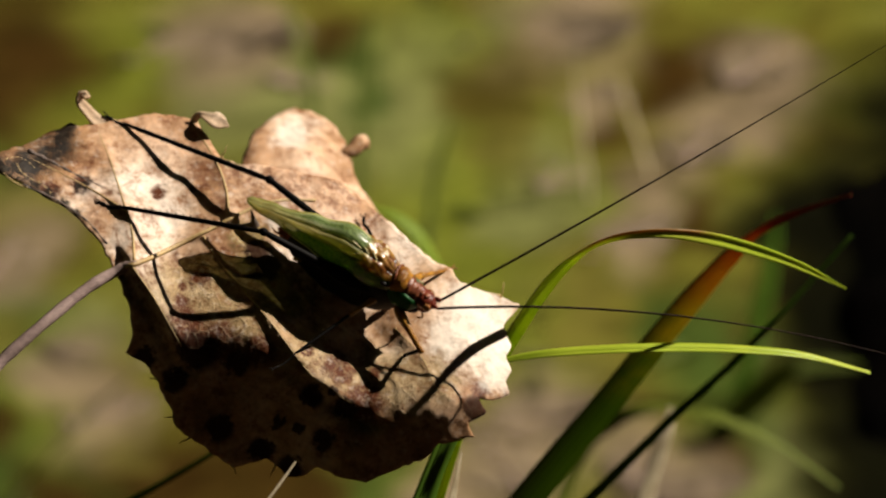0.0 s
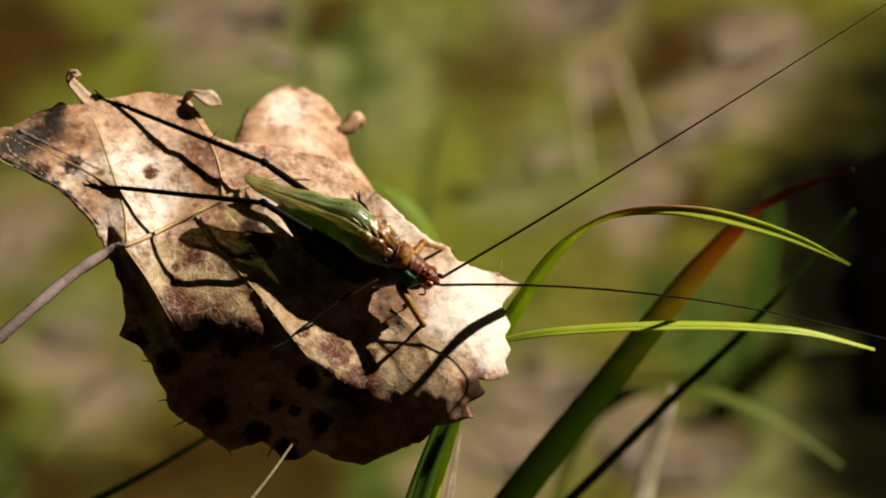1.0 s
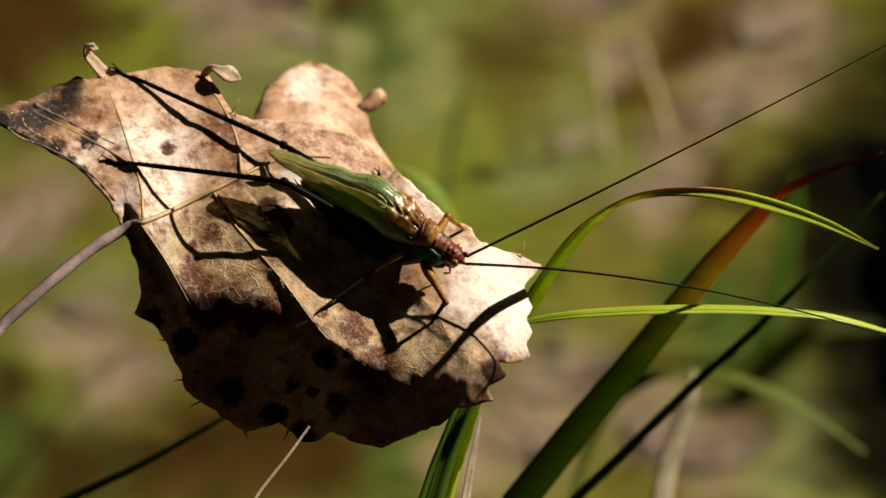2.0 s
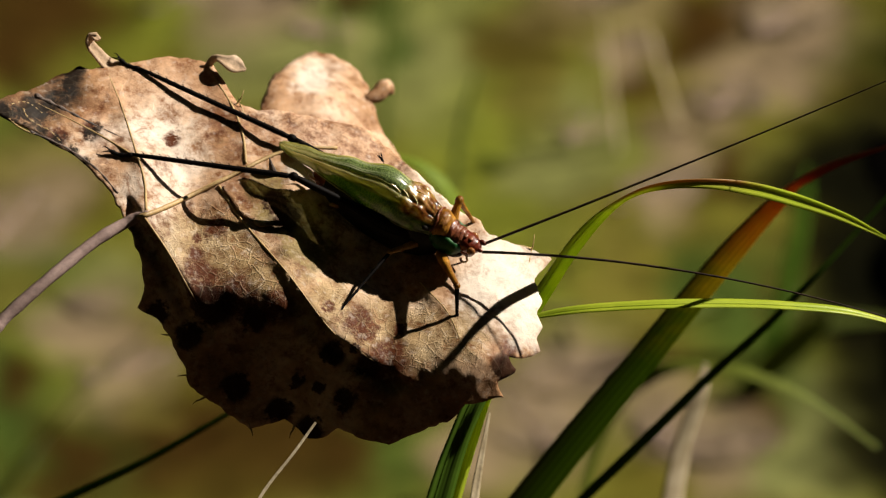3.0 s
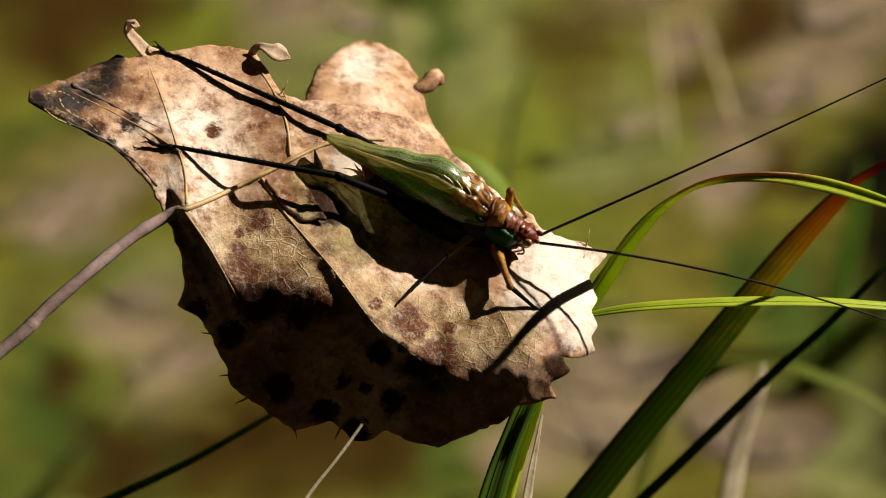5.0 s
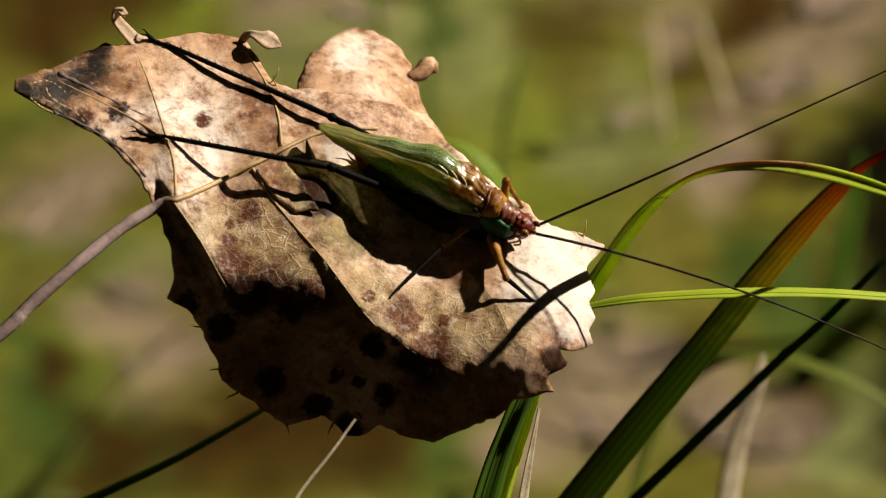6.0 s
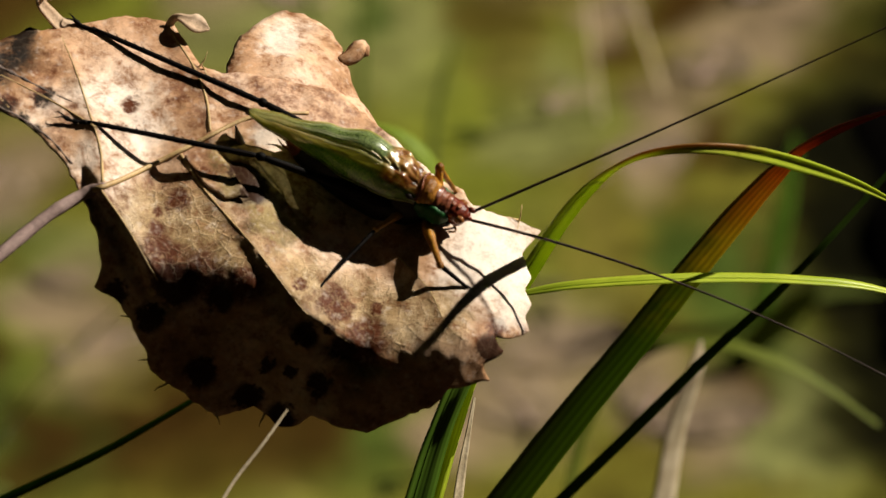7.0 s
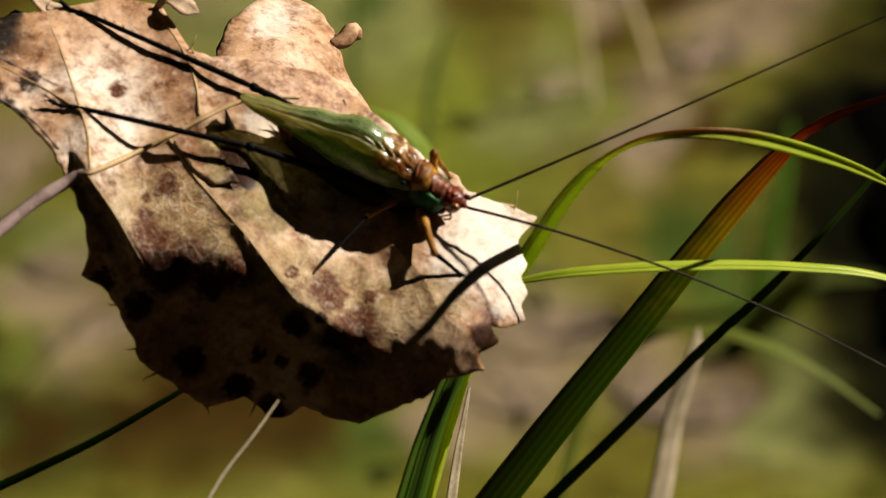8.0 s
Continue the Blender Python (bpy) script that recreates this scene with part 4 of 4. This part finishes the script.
leg("near_hind", REST @ Vector((0.0012, -0.0019, -0.0016)), P(572, 322, -4.8), on_leaf(278, 274, 0.4), M_BLACK, M_BLACK,
    (0.0005, 0.00042, 0.00055, 0.00026), 16)
leg("far_hind", REST @ Vector((0.0012, 0.0019, -0.0012)), on_leaf(572, 238, 2.3), on_leaf(290, 118, 0.4), M_BLACK, M_BLACK,
    (0.0005, 0.00042, 0.00055, 0.00026), 16)
# the long black shin also stands in for this leg's shadow on the leaf
leg("near_mid", REST @ Vector((0.0024, -0.0018, -0.0022)), on_leaf(758, 452, 3.2), on_leaf(672, 548, 0.3), M_TAN, M_BLACK,
    (0.0004, 0.00027, 0.0001, 0.00013), 6, 0.0035)
leg("far_mid", REST @ Vector((0.0024, 0.0018, -0.0016)), on_leaf(760, 300, 2.5), on_leaf(738, 292, 0.3), M_ORANGE, M_BLACK,
    (0.0004, 0.0003, 0.0001, 0.0002), 0, 0.0016)
leg("near_front", REST @ Vector((0.0050, -0.0016, -0.0022)), on_leaf(868, 516, 2.8), on_leaf(912, 554, 0.3), M_ORANGE, M_BLACK,
    (0.0005, 0.00034, 0.00018, 0.0002), 0, 0.0016)
leg("far_front", REST @ Vector((0.0046, 0.0017, -0.0006)), REST @ Vector((0.0040, 0.0026, 0.0021)), on_leaf(896, 396, 0.3), M_ORANGE, M_ORANGE,
    (0.0006, 0.00042, 0.00012, 0.0002), 0, 0.0014)


def feeler(bends):
    """Thread-like antenna along +x that bows sideways."""
    n = 60
    pts = [Vector((0.064 * f, sum(a * f ** k for k, a in bends), 0.012 * f)) for f in (i / (n - 1) for i in range(n))]
    return part("antenna", tube("antenna", pts, lambda f: 0.00014 * (1 - f) + 0.00004, 6), M_FEELER, cricket, "long dark thread-like antenna")


FEELERS = [(feeler(((1, -0.0014), (2, 0.0014))), Vector((0.0092, 0.00045, 0.0005))),
           (feeler(((1, 0.0074), (2, -0.0115))), Vector((0.0094, -0.00045, 0.0)))]


# ---- grass round the leaf ----
TO_STAGE = STAGE.inverted()


def rooted(points, reach=0.25):
    """Stage points continued down to the ground, first on in the direction in which the blade comes."""
    w, w2 = STAGE @ points[0], STAGE @ points[1]
    back = (w - w2).normalized()
    flat = Vector((back.x, back.y, 0))
    low = Vector((w.x, w.y, -0.004)) + flat * reach * 1.4
    a, b = w + back * reach, low + Vector((0, 0, w.z * 0.45))
    curve = [low * (1 - f) ** 3 + b * 3 * f * (1 - f) ** 2 + a * 3 * f * f * (1 - f) + w * f ** 3 for f in (0, 0.35, 0.6, 0.78, 0.89, 0.95, 0.98)]
    return [TO_STAGE @ p for p in curve] + points


def grass_blade(points, width, mat, label, facing=(0.6, 0.45, 0.65), fold=0.3, twist=None, root=True, n=90, name="grass_blade",
                category="grass blade", group="grass blades round the leaf"):
    pts = [P(*p) for p in points]
    if root:
        pts = rooted(pts)
    ob = part(name, blade_mesh(name, spline(pts, n), width, Vector(facing), fold, twist), mat)
    ob.matrix_world = STAGE.copy()
    if name == "grass_blade":
        mid, crease = spline(pts, n), []
        for i, p in enumerate(mid):
            d = (mid[min(i + 1, n - 1)] - mid[max(i - 1, 0)]).normalized()
            nor = d.cross(Vector(facing)).normalized().cross(d).normalized()
            crease.append(p - nor * (0.5 * fold * width(i / (n - 1)) - 0.00003))
        part("midrib", tube("midrib", crease, lambda f: 0.025 * width(f) + 0.00002, 5), mat, ob)
    return tagged(ob, label, category, group)


def along(*stations):
    """Width in metres by stations (f, mm)."""
    return lambda f: table(stations, f)[0] / 1000


grass_blade([(842, 915, -30), (878, 800, -28), (928, 665, -24), (1008, 545, -16), (1072, 448, -8), (1122, 390, -4), (1178, 350, 1),
             (1240, 331, 4), (1320, 327, 3), (1400, 337, -1), (1480, 358, -8), (1565, 388, -16), (1655, 432, -25)],
            along((0, 4.2), (0.37, 3.8), (0.47, 3.0), (0.53, 2.5), (0.58, 2.2), (0.63, 1.7), (0.68, 0.85), (0.74, 0.95), (0.79, 1.2), (0.84, 1.6), (0.89, 1.6), (0.95, 1.1), (1.0, 0.25)), M_GRASS_BENT,
            "fresh green grass blade arching over beside the leaf tip", (0.40, -0.30, 0.85), 0.45)
grass_blade([(998, 567, -13), (1060, 556, -11), (1130, 549, -10), (1250, 543, -10), (1370, 542, -12), (1480, 547, -14), (1580, 558, -17), (1700, 590, -22)],
            along((0, 0.9), (0.1, 1.35), (0.5, 1.5), (0.8, 1.3), (1, 0.5)), M_GRASS, "narrow fresh green grass blade standing out sideways",
            (0.2, 0.8, 0.7), 0.16, None, False)
grass_blade([(972, 925, -135), (1091, 775, -130), (1204, 640, -125), (1308, 512, -120), (1386, 420, -117), (1448, 356, -115), (1494, 320, -113), (1560, 288, -112), (1660, 255, -110)],
            along((0, 9.0), (0.47, 9.0), (0.62, 8.0), (0.70, 6.6), (0.77, 4.8), (0.83, 2.8), (0.9, 1.7), (1.0, 0.5)), M_GRASS_RED,
            "broad dark green grass blade reddening towards its tip", (0.8, -0.3, 0.6), 0.5)
grass_blade([(1060, 925, -165), (1160, 830, -164), (1255, 738, -163), (1330, 665, -162), (1420, 585, -161), (1500, 505, -160), (1570, 430, -160), (1660, 330, -160)],
            along((0, 1.3), (0.3, 1.4), (0.6, 1.4), (1, 0.6)), M_GRASS_DARK, "thin dark green grass blade", (0.8, 0.6, 0.6), 0.5)
grass_blade([(826, 925, -21), (858, 820, -19), (896, 725, -17), (938, 630, -17), (960, 575, -17)],
            along((0, 4.4), (0.6, 4.6), (0.85, 3.2), (1, 0.4)), M_GRASS_DARK, "broad green grass blade behind the leaf", (0.7, 0.2, 0.7), 0.4)
grass_blade([(893, 930, -34), (905, 850, -34), (916, 790, -34), (925, 740, -34)], along((0, 1.6), (0.7, 1.4), (1, 0.3)), M_STRAW,
            "pale dry grass blade behind the leaf", name="dry_blade")
grass_blade([(90, 925, -155), (190, 880, -152), (300, 828, -149), (400, 772, -146), (470, 730, -143), (540, 680, -140)],
            along((0, 1.5), (0.5, 1.5), (1, 0.6)), M_GRASS_DARK, "thin dark grass stem below the leaf", (0, 0.6, 1), 0.5)
grass_blade([(492, 925, 7), (525, 872, 6), (570, 815, 5), (612, 757, 4)], along((0, 0.5), (0.6, 0.42), (1, 0.3)), M_STRAW,
            "thin pale straw in front of the leaf", name="straw", category="straw", group="")
grass_blade([(1245, 935, -420), (1270, 800, -416), (1302, 700, -412), (1312, 650, -410)], along((0, 6.5), (0.6, 6.0), (0.9, 4.0), (1, 0.8)), M_STRAW,
            "pale dry upright stalk", fold=0.04, name="dry_blade", category="straw", group="")
# softer blades not far behind
for pts, w, mat, lab in (
        ([(1085, 920, -636), (1120, 790, -632), (1180, 690, -628), (1270, 652, -625), (1380, 665, -620), (1500, 715, -620), (1620, 800, -625)], 3.8, M_GRASS_ARCH, "arching green grass blade"),
        ([(876, 800, -420), (896, 620, -405), (895, 490, -400), (880, 405, -398), (846, 335, -396), (795, 292, -396), (735, 275, -398)], 4.6, M_GRASS_MID,
         "curving bright green grass blade")):
    grass_blade(pts, along((0, w), (0.6, w), (0.85, w * 0.8), (1, w * 0.2)), mat, lab, (0.7, 0.5, 0.6), 0.3, group="grass blades farther back")


# ---- the ground and its litter ----
def ground():
    ax = [-400, -100, -30, -8, -3] + [round(-1.2 + 0.04 * i, 3) for i in range(61)] + [3, 8, 30, 100, 400]
    verts, faces = [], []
    for y in ax:
        for x in ax:
            z = 0.006 * noise.noise(Vector((x * 6, y * 6, 0.3))) + 0.003 * noise.noise(Vector((x * 19, y * 19, 2)))
            verts.append((x, y + 0.7, z - 0.004))
    n = len(ax)
    for j in range(n - 1):
        for i in range(n - 1):
            o = j * n + i
            faces.append((o, o + 1, o + n + 1, o + n))
    tagged(part("ground", mesh_of("ground", verts, faces), M_GROUND), "brown soil with moss and rotting litter", "ground", kind="structure")


ground()


def moss_z(x, y):
    return 0.010 * (1 + 0.5 * noise.noise(Vector((x * 11, y * 11, 4))))


def moss():
    """Low cushions of moss and dead grass behind the leaf."""
    verts, faces = [], []
    n, rows = 120, 90
    for j in range(rows):
        f = (j / (rows - 1)) ** 1.3
        for i in range(n):
            w = 2 * math.pi * i / n
            r = f * (1.7 + 0.45 * noise.noise(Vector((math.cos(w) * 1.6, math.sin(w) * 1.6, 3))) + 0.2 * noise.noise(Vector((math.cos(w) * 5, math.sin(w) * 5, 8))))
            x, y = r * math.sin(w), 1.9 + r * math.cos(w)
            edge = min(1, 9 * (1 - f))
            verts.append((x, y, moss_z(x, y) * edge - 0.014 * (1 - edge)))
        if j:
            for i in range(n):
                o, q = (j - 1) * n, (i + 1) % n
                faces.append((o + i, o + n + i, o + n + q, o + q))
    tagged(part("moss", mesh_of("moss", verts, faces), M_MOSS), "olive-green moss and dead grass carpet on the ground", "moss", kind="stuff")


moss()


def far_blade(points, w, mat, label, lean=12, facing=(0.7, 0.4, 0.6)):
    """Blade that stands on the ground at its first grid point and leans as the others tell."""
    z0 = (TO_STAGE @ on_ground(*points[0], -0.004)).z * 1000
    pts = [(u, v, z0 + lean * i) for i, (u, v) in enumerate(points)]
    grass_blade(pts, along((0, w), (0.6, w), (0.85, w * 0.8), (1, w * 0.2)), mat, label, facing, 0.3, root=False, n=30,
                group="grass blades farther back")


for pts, w, mat, lab in (
        ([(735, 330), (738, 200), (745, 60), (760, -80)], 7.0, M_GRASS_SOFT, "upright green grass blade"),
        ([(10, 930), (80, 840), (190, 710), (330, 575)], 6.0, M_GRASS_PALE, "leaning pale green grass blade"),
        ([(1160, 330), (1148, 210), (1135, 110), (1126, 20)], 2.6, M_STRAW, "thin pale dry grass blade"),
        ([(1280, 290), (1255, 200), (1225, 110), (1205, 40)], 2.6, M_STRAW, "thin pale dry grass blade"),
        ([(880, 520), (860, 380), (870, 240), (905, 120)], 6.0, M_GRASS_SOFT, "upright green grass blade"),
        ([(640, 300), (655, 160), (640, 20), (600, -90)], 6.0, M_GRASS_SOFT, "upright green grass blade"),
        ([(1400, 680), (1440, 560), (1470, 430), (1490, 300)], 15.0, M_GRASS_DARK, "broad dark green grass blade"),
        ([(1340, 760), (1420, 660), (1530, 560)], 14.0, M_GRASS_SOFT, "broad green grass blade")):
    if mat is M_GRASS_PALE:
        far_blade(pts, w, mat, lab, 50, (0.3, 0.5, 0.8))
    else:
        far_blade(pts, w, mat, lab)


def tuft(u, v, spread, count, tall, wide, mat, seed, label):
    """Low clump of short blades; spread in grid units."""
    rng = random.Random(seed)
    verts, faces, uvs = [], [], []
    for _ in range(count):
        a, r = rng.uniform(0, 6.283), math.sqrt(rng.random()) * spread
        base = on_ground(u + r * math.cos(a), v + r * math.sin(a), -0.003)
        h = tall * rng.uniform(0.5, 1.2)
        az, lean = rng.uniform(0, 6.283), rng.uniform(0.9, 1.8)
        out = Vector((math.cos(az), math.sin(az), 0))
        path = [base + Vector((0, 0, h * f * (1 - 0.35 * f * lean))) + out * (h * lean * f * f) for f in (0, 0.25, 0.5, 0.75, 1)]
        side = Vector((-math.sin(az), math.cos(az), 0)) * wide * rng.uniform(0.6, 1.3)
        o = len(verts)
        for i, p in enumerate(path):
            w = (1, 1.1, 0.95, 0.6, 0.08)[i] * 0.5
            for s in (-1, 0, 1):
                verts.append(p + side * (s * w) - Vector((0, 0, 0.1 * wide * (1 - abs(s)))))
                uvs.append(((s + 1) / 2, i / 4))
        for i in range(4):
            for k in range(2):
                q = o + i * 3 + k
                faces.append((q, q + 1, q + 4, q + 3))
    ob = part("grass_tuft", mesh_of("grass_tuft", verts, faces, uvs), mat)
    tagged(ob, label, "grass", "low grass tufts", "stuff")


SOFT_SPOTS = ((380, 110), (300, 20), (460, 170), (800, 200), (720, 60), (880, 330), (1410, 600), (1360, 480), (1460, 700), (130, 850), (260, 600), (700, 860), (820, 740))
OLIVE_SPOTS = ((950, 150), (1030, 260), (850, 20), (1050, 480), (1160, 560), (900, 620), (150, 260), (60, 520), (1130, 700))
for k, (u, v) in enumerate(SOFT_SPOTS):
    tuft(u, v, 115, 9, 0.022, 0.014, M_GRASS_SOFT, 100 + k, "low clump of short green grass on the ground")
for k, (u, v) in enumerate(OLIVE_SPOTS):
    tuft(u, v, 125, 9, 0.022, 0.014, M_GRASS_OLIVE, 140 + k, "low clump of olive-green grass on the ground")


def litter_leaf(u, v, size, turn, curl, seed):
    """Dead leaf lying on the moss: ovate, curled along its midrib, with a stalk; size in metres."""
    rng = random.Random(seed)
    n, c = 22, 13
    verts, faces, uvs = [], [], []
    for i in range(n):
        f = i / (n - 1)
        w = 0.34 * size * math.sin(math.pi * f ** 0.8) ** 0.8 * (1 + 0.12 * math.sin(f * 40 + seed))
        for k in range(c):
            a = k / (c - 1) * 2 - 1
            z = size * (curl * a * a * 0.30 + 0.10 * curl * math.sin(3 * f + seed) + 0.03 * noise.noise(Vector((f * 5, a * 2, seed))))
            verts.append(((f - 0.5) * size, a * w, z))
            uvs.append((k / (c - 1), f))
        if i:
            o = (i - 1) * c
            for k in range(c - 1):
                faces.append((o + k, o + k + 1, o + c + k + 1, o + c + k))
    low = min(p[2] for p in verts)
    verts = [(x, y, z - low) for x, y, z in verts]
    at = on_ground(u, v)
    ob = part("litter_leaf", mesh_of("litter_leaf", verts, faces, uvs), M_LITTER)
    thicken(ob, 0.0004)
    ob.matrix_world = Matrix.Translation((at.x, at.y, moss_z(at.x, at.y) - 0.001)) @ Matrix.Rotation(radians(turn), 4, "Z") @ Matrix.Rotation(rng.uniform(-0.15, 0.15), 4, "Y")
    mid = [Vector(verts[i * c + c // 2]) + Vector((0, 0, 0.0006)) for i in range(n)]
    part("midrib", tube("midrib", [mid[0] - Vector((0.2 * size, 0, -0.004))] + mid, lambda f: 0.0010 * (1.1 - f), 5), M_STALK, ob)
    tagged(ob, "faded pinkish-brown dead leaf lying on the moss", "leaf", "dead leaves on the ground")


for k, (u, v, size, turn) in enumerate(((470, 40, 0.055, 20), (560, 15, 0.040, 130), (90, 420, 0.045, 70), (1110, 20, 0.060, 10), (1460, 60, 0.045, 60), (1350, 215, 0.045, 75), (1235, 380, 0.042, 50),
                                        (1085, 715, 0.050, 25), (990, 800, 0.045, 110), (1240, 800, 0.034, 80), (1350, 850, 0.040, 15), (300, 700, 0.036, 40), (1185, 135, 0.026, 95), (240, 590, 0.034, 160),
                                        (640, 100, 0.030, 40), (1090, 265, 0.030, 70))):
    litter_leaf(u, v, size, turn, 0.08 + 0.05 * math.sin(k * 2.1), k + 1)


def shade_stand_in():
    """Half-buried black log shape, added for deep shade; lies away from the viewer."""
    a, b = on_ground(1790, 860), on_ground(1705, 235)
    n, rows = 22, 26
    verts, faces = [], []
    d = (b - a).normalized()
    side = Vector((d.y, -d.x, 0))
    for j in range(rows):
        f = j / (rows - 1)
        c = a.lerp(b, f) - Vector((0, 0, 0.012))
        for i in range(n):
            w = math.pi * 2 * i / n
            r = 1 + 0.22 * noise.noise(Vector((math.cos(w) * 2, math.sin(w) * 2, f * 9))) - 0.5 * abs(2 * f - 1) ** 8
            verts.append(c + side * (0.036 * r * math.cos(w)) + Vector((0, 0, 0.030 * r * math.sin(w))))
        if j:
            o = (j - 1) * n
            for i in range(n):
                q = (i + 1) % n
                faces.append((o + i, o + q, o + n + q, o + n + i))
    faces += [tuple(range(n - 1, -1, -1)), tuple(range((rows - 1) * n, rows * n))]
    ob = part("shade_stand_in", mesh_of("shade_stand_in", verts, faces), M_SHADE)
    tagged(ob, "half-buried black log shape standing in for deep shade", "log")


shade_stand_in()


def woods():
    """Unseen dark ring added to cut skylight from the sides, lower towards the sun."""
    n, rows = 120, 10
    verts, faces = [], []
    gap = math.atan2(SUN_DIR.x, SUN_DIR.y)
    for j in range(rows):
        f = j / (rows - 1)
        for i in range(n):
            a = 2 * math.pi * i / n
            off = abs((a - gap + math.pi) % (2 * math.pi) - math.pi)
            top = 2.2 + 11 * min(1, max(0, (off - 0.25) / 0.5)) + 1.5 * noise.noise(Vector((math.cos(a) * 6, math.sin(a) * 6, 0)))
            r = 7 + 0.9 * noise.noise(Vector((math.cos(a) * 9, math.sin(a) * 9, f * 6))) - 3.0 * f * f * min(1, max(0, (off - 0.5) / 0.5))
            verts.append((r * math.sin(a), r * math.cos(a), -0.1 + top * f))
        if j:
            o = (j - 1) * n
            for i in range(n):
                q = (i + 1) % n
                faces.append((o + i, o + n + i, o + n + q, o + q))
    ob = part("backdrop", mesh_of("backdrop", verts, faces), M_SKY_BLOCK)
    tagged(ob, "unseen dark green ring added to block the low sky", "woods", kind="structure")


woods()


# ---- what moves ----
def aimed(a, b, up):
    x = (b - a).normalized()
    y = up.cross(x).normalized()
    z = x.cross(y)
    m = Matrix((x, y, z)).transposed().to_4x4()
    m.translation = a
    return m


def motions():
    # seconds, shift right, up and off the leaf of the body in mm, turn in the view plane in degrees
    body_rows = [(0.0, -2.17, -1.28, 4.1, -3.5), (0.5, -2.17, -1.28, 4.1, -3.5), (1.0, -1.6, -1.05, 3.5, -2.8), (1.5, -1.08, -0.75, 3.2, -3.3),
                 (2.0, -1.08, -0.75, 3.0, -3.4), (3.0, -0.3, -0.4, 1.2, -1.6), (3.5, 0.0, -0.26, 0.4, -1.0), (4.0, 0.0, 0.0, 0.0, 0.0),
                 (4.5, 0.05, -0.1, 0.0, 0.0), (6.0, 0.12, -0.12, 0.0, 0.0), (8.0, 0.3, -0.3, 0.0, 0.0)]
    feet = {"near_front": [(0.0, 818, 556), (0.5, 818, 557), (1.0, 830, 562), (2.0, 836, 566), (3.0, 866, 563), (3.5, 884, 561), (4.0, 912, 555), (8.0, 912, 555)],
            "near_mid": [(0.0, 606, 556), (1.0, 610, 556), (2.0, 620, 552), (3.0, 660, 550), (3.5, 670, 550), (8.0, 672, 548)]}
    knees = {"near_hind": [(0.0, 558, 326, 1.0), (0.5, 558, 326, 1.0), (1.0, 563, 325, -1.8), (2.0, 565, 325, -2.4), (3.3, 571, 322, -4.6), (8.0, 572, 322, -4.8)]}
    turns = [[(0.0, 29.8), (0.5, 30.5), (1.0, 31.2), (1.5, 28.6), (2.0, 27.0), (3.0, 22.4), (3.5, 21.2), (4.0, 25.0), (4.5, 25.2), (6.0, 24.3), (8.0, 23.6)],
             [(0.0, -3.8), (0.5, -4.5), (1.0, -5.5), (1.5, -8.3), (2.0, -8.3), (3.5, -8.2), (4.0, -6.0), (4.5, -9.0), (5.2, -14.0), (6.0, -18.6), (6.5, -20.0), (8.0, -20.5)]]
    times = sorted({r[0] for r in body_rows} | {1.2, 2.5, 5.0, 5.5, 7.0})
    anchor = REST.translation.copy()

    def body_at(t):
        x, y, z, turn = table(body_rows, t)
        return Matrix.Translation(anchor + Vector((x, y, z)) / 1000) @ Matrix.Rotation(radians(turn), 4, "Z") @ Matrix.Translation(-anchor) @ REST
    walk(cricket, [(t, STAGE @ body_at(t)) for t in times])
    for name, (femur, shin, hip, knee, foot, l1, l2) in LEGS.items():
        upper_rows, lower_rows = [], []
        for t in times:
            b = body_at(t)
            inv = b.inverted()
            h = b @ hip
            f = on_leaf(*table(feet[name], t), 0.3) if name in feet else foot
            k0 = P(*table(knees[name], t)) if name in knees else knee.lerp(b @ (REST.inverted() @ knee), 0.6)
            d = f - h
            dist = min(d.length, (l1 + l2) * 0.999)
            d.normalize()
            a = (l1 * l1 - l2 * l2 + dist * dist) / (2 * dist)
            side = (k0 - h) - d * (k0 - h).dot(d)
            side.normalize()
            k = h + d * a + side * math.sqrt(max(l1 * l1 - a * a, 0))
            upper_rows.append((t, inv @ aimed(h, k, Vector((0.1, 0.3, 1)))))
            lower_rows.append((t, inv @ aimed(k, f, Vector((0.1, 0.3, 1)))))
        walk(femur, upper_rows)
        walk(shin, lower_rows)
    for (ob, root), rows in zip(FEELERS, turns):
        at = []
        for t in sorted(set(times) | {r[0] for r in rows}):
            b = body_at(t)
            at.append((t, b.inverted() @ Matrix.Translation(b @ root) @ Matrix.Rotation(radians(table(rows, t)[0]), 4, "Z")))
        walk(ob, at)


motions()
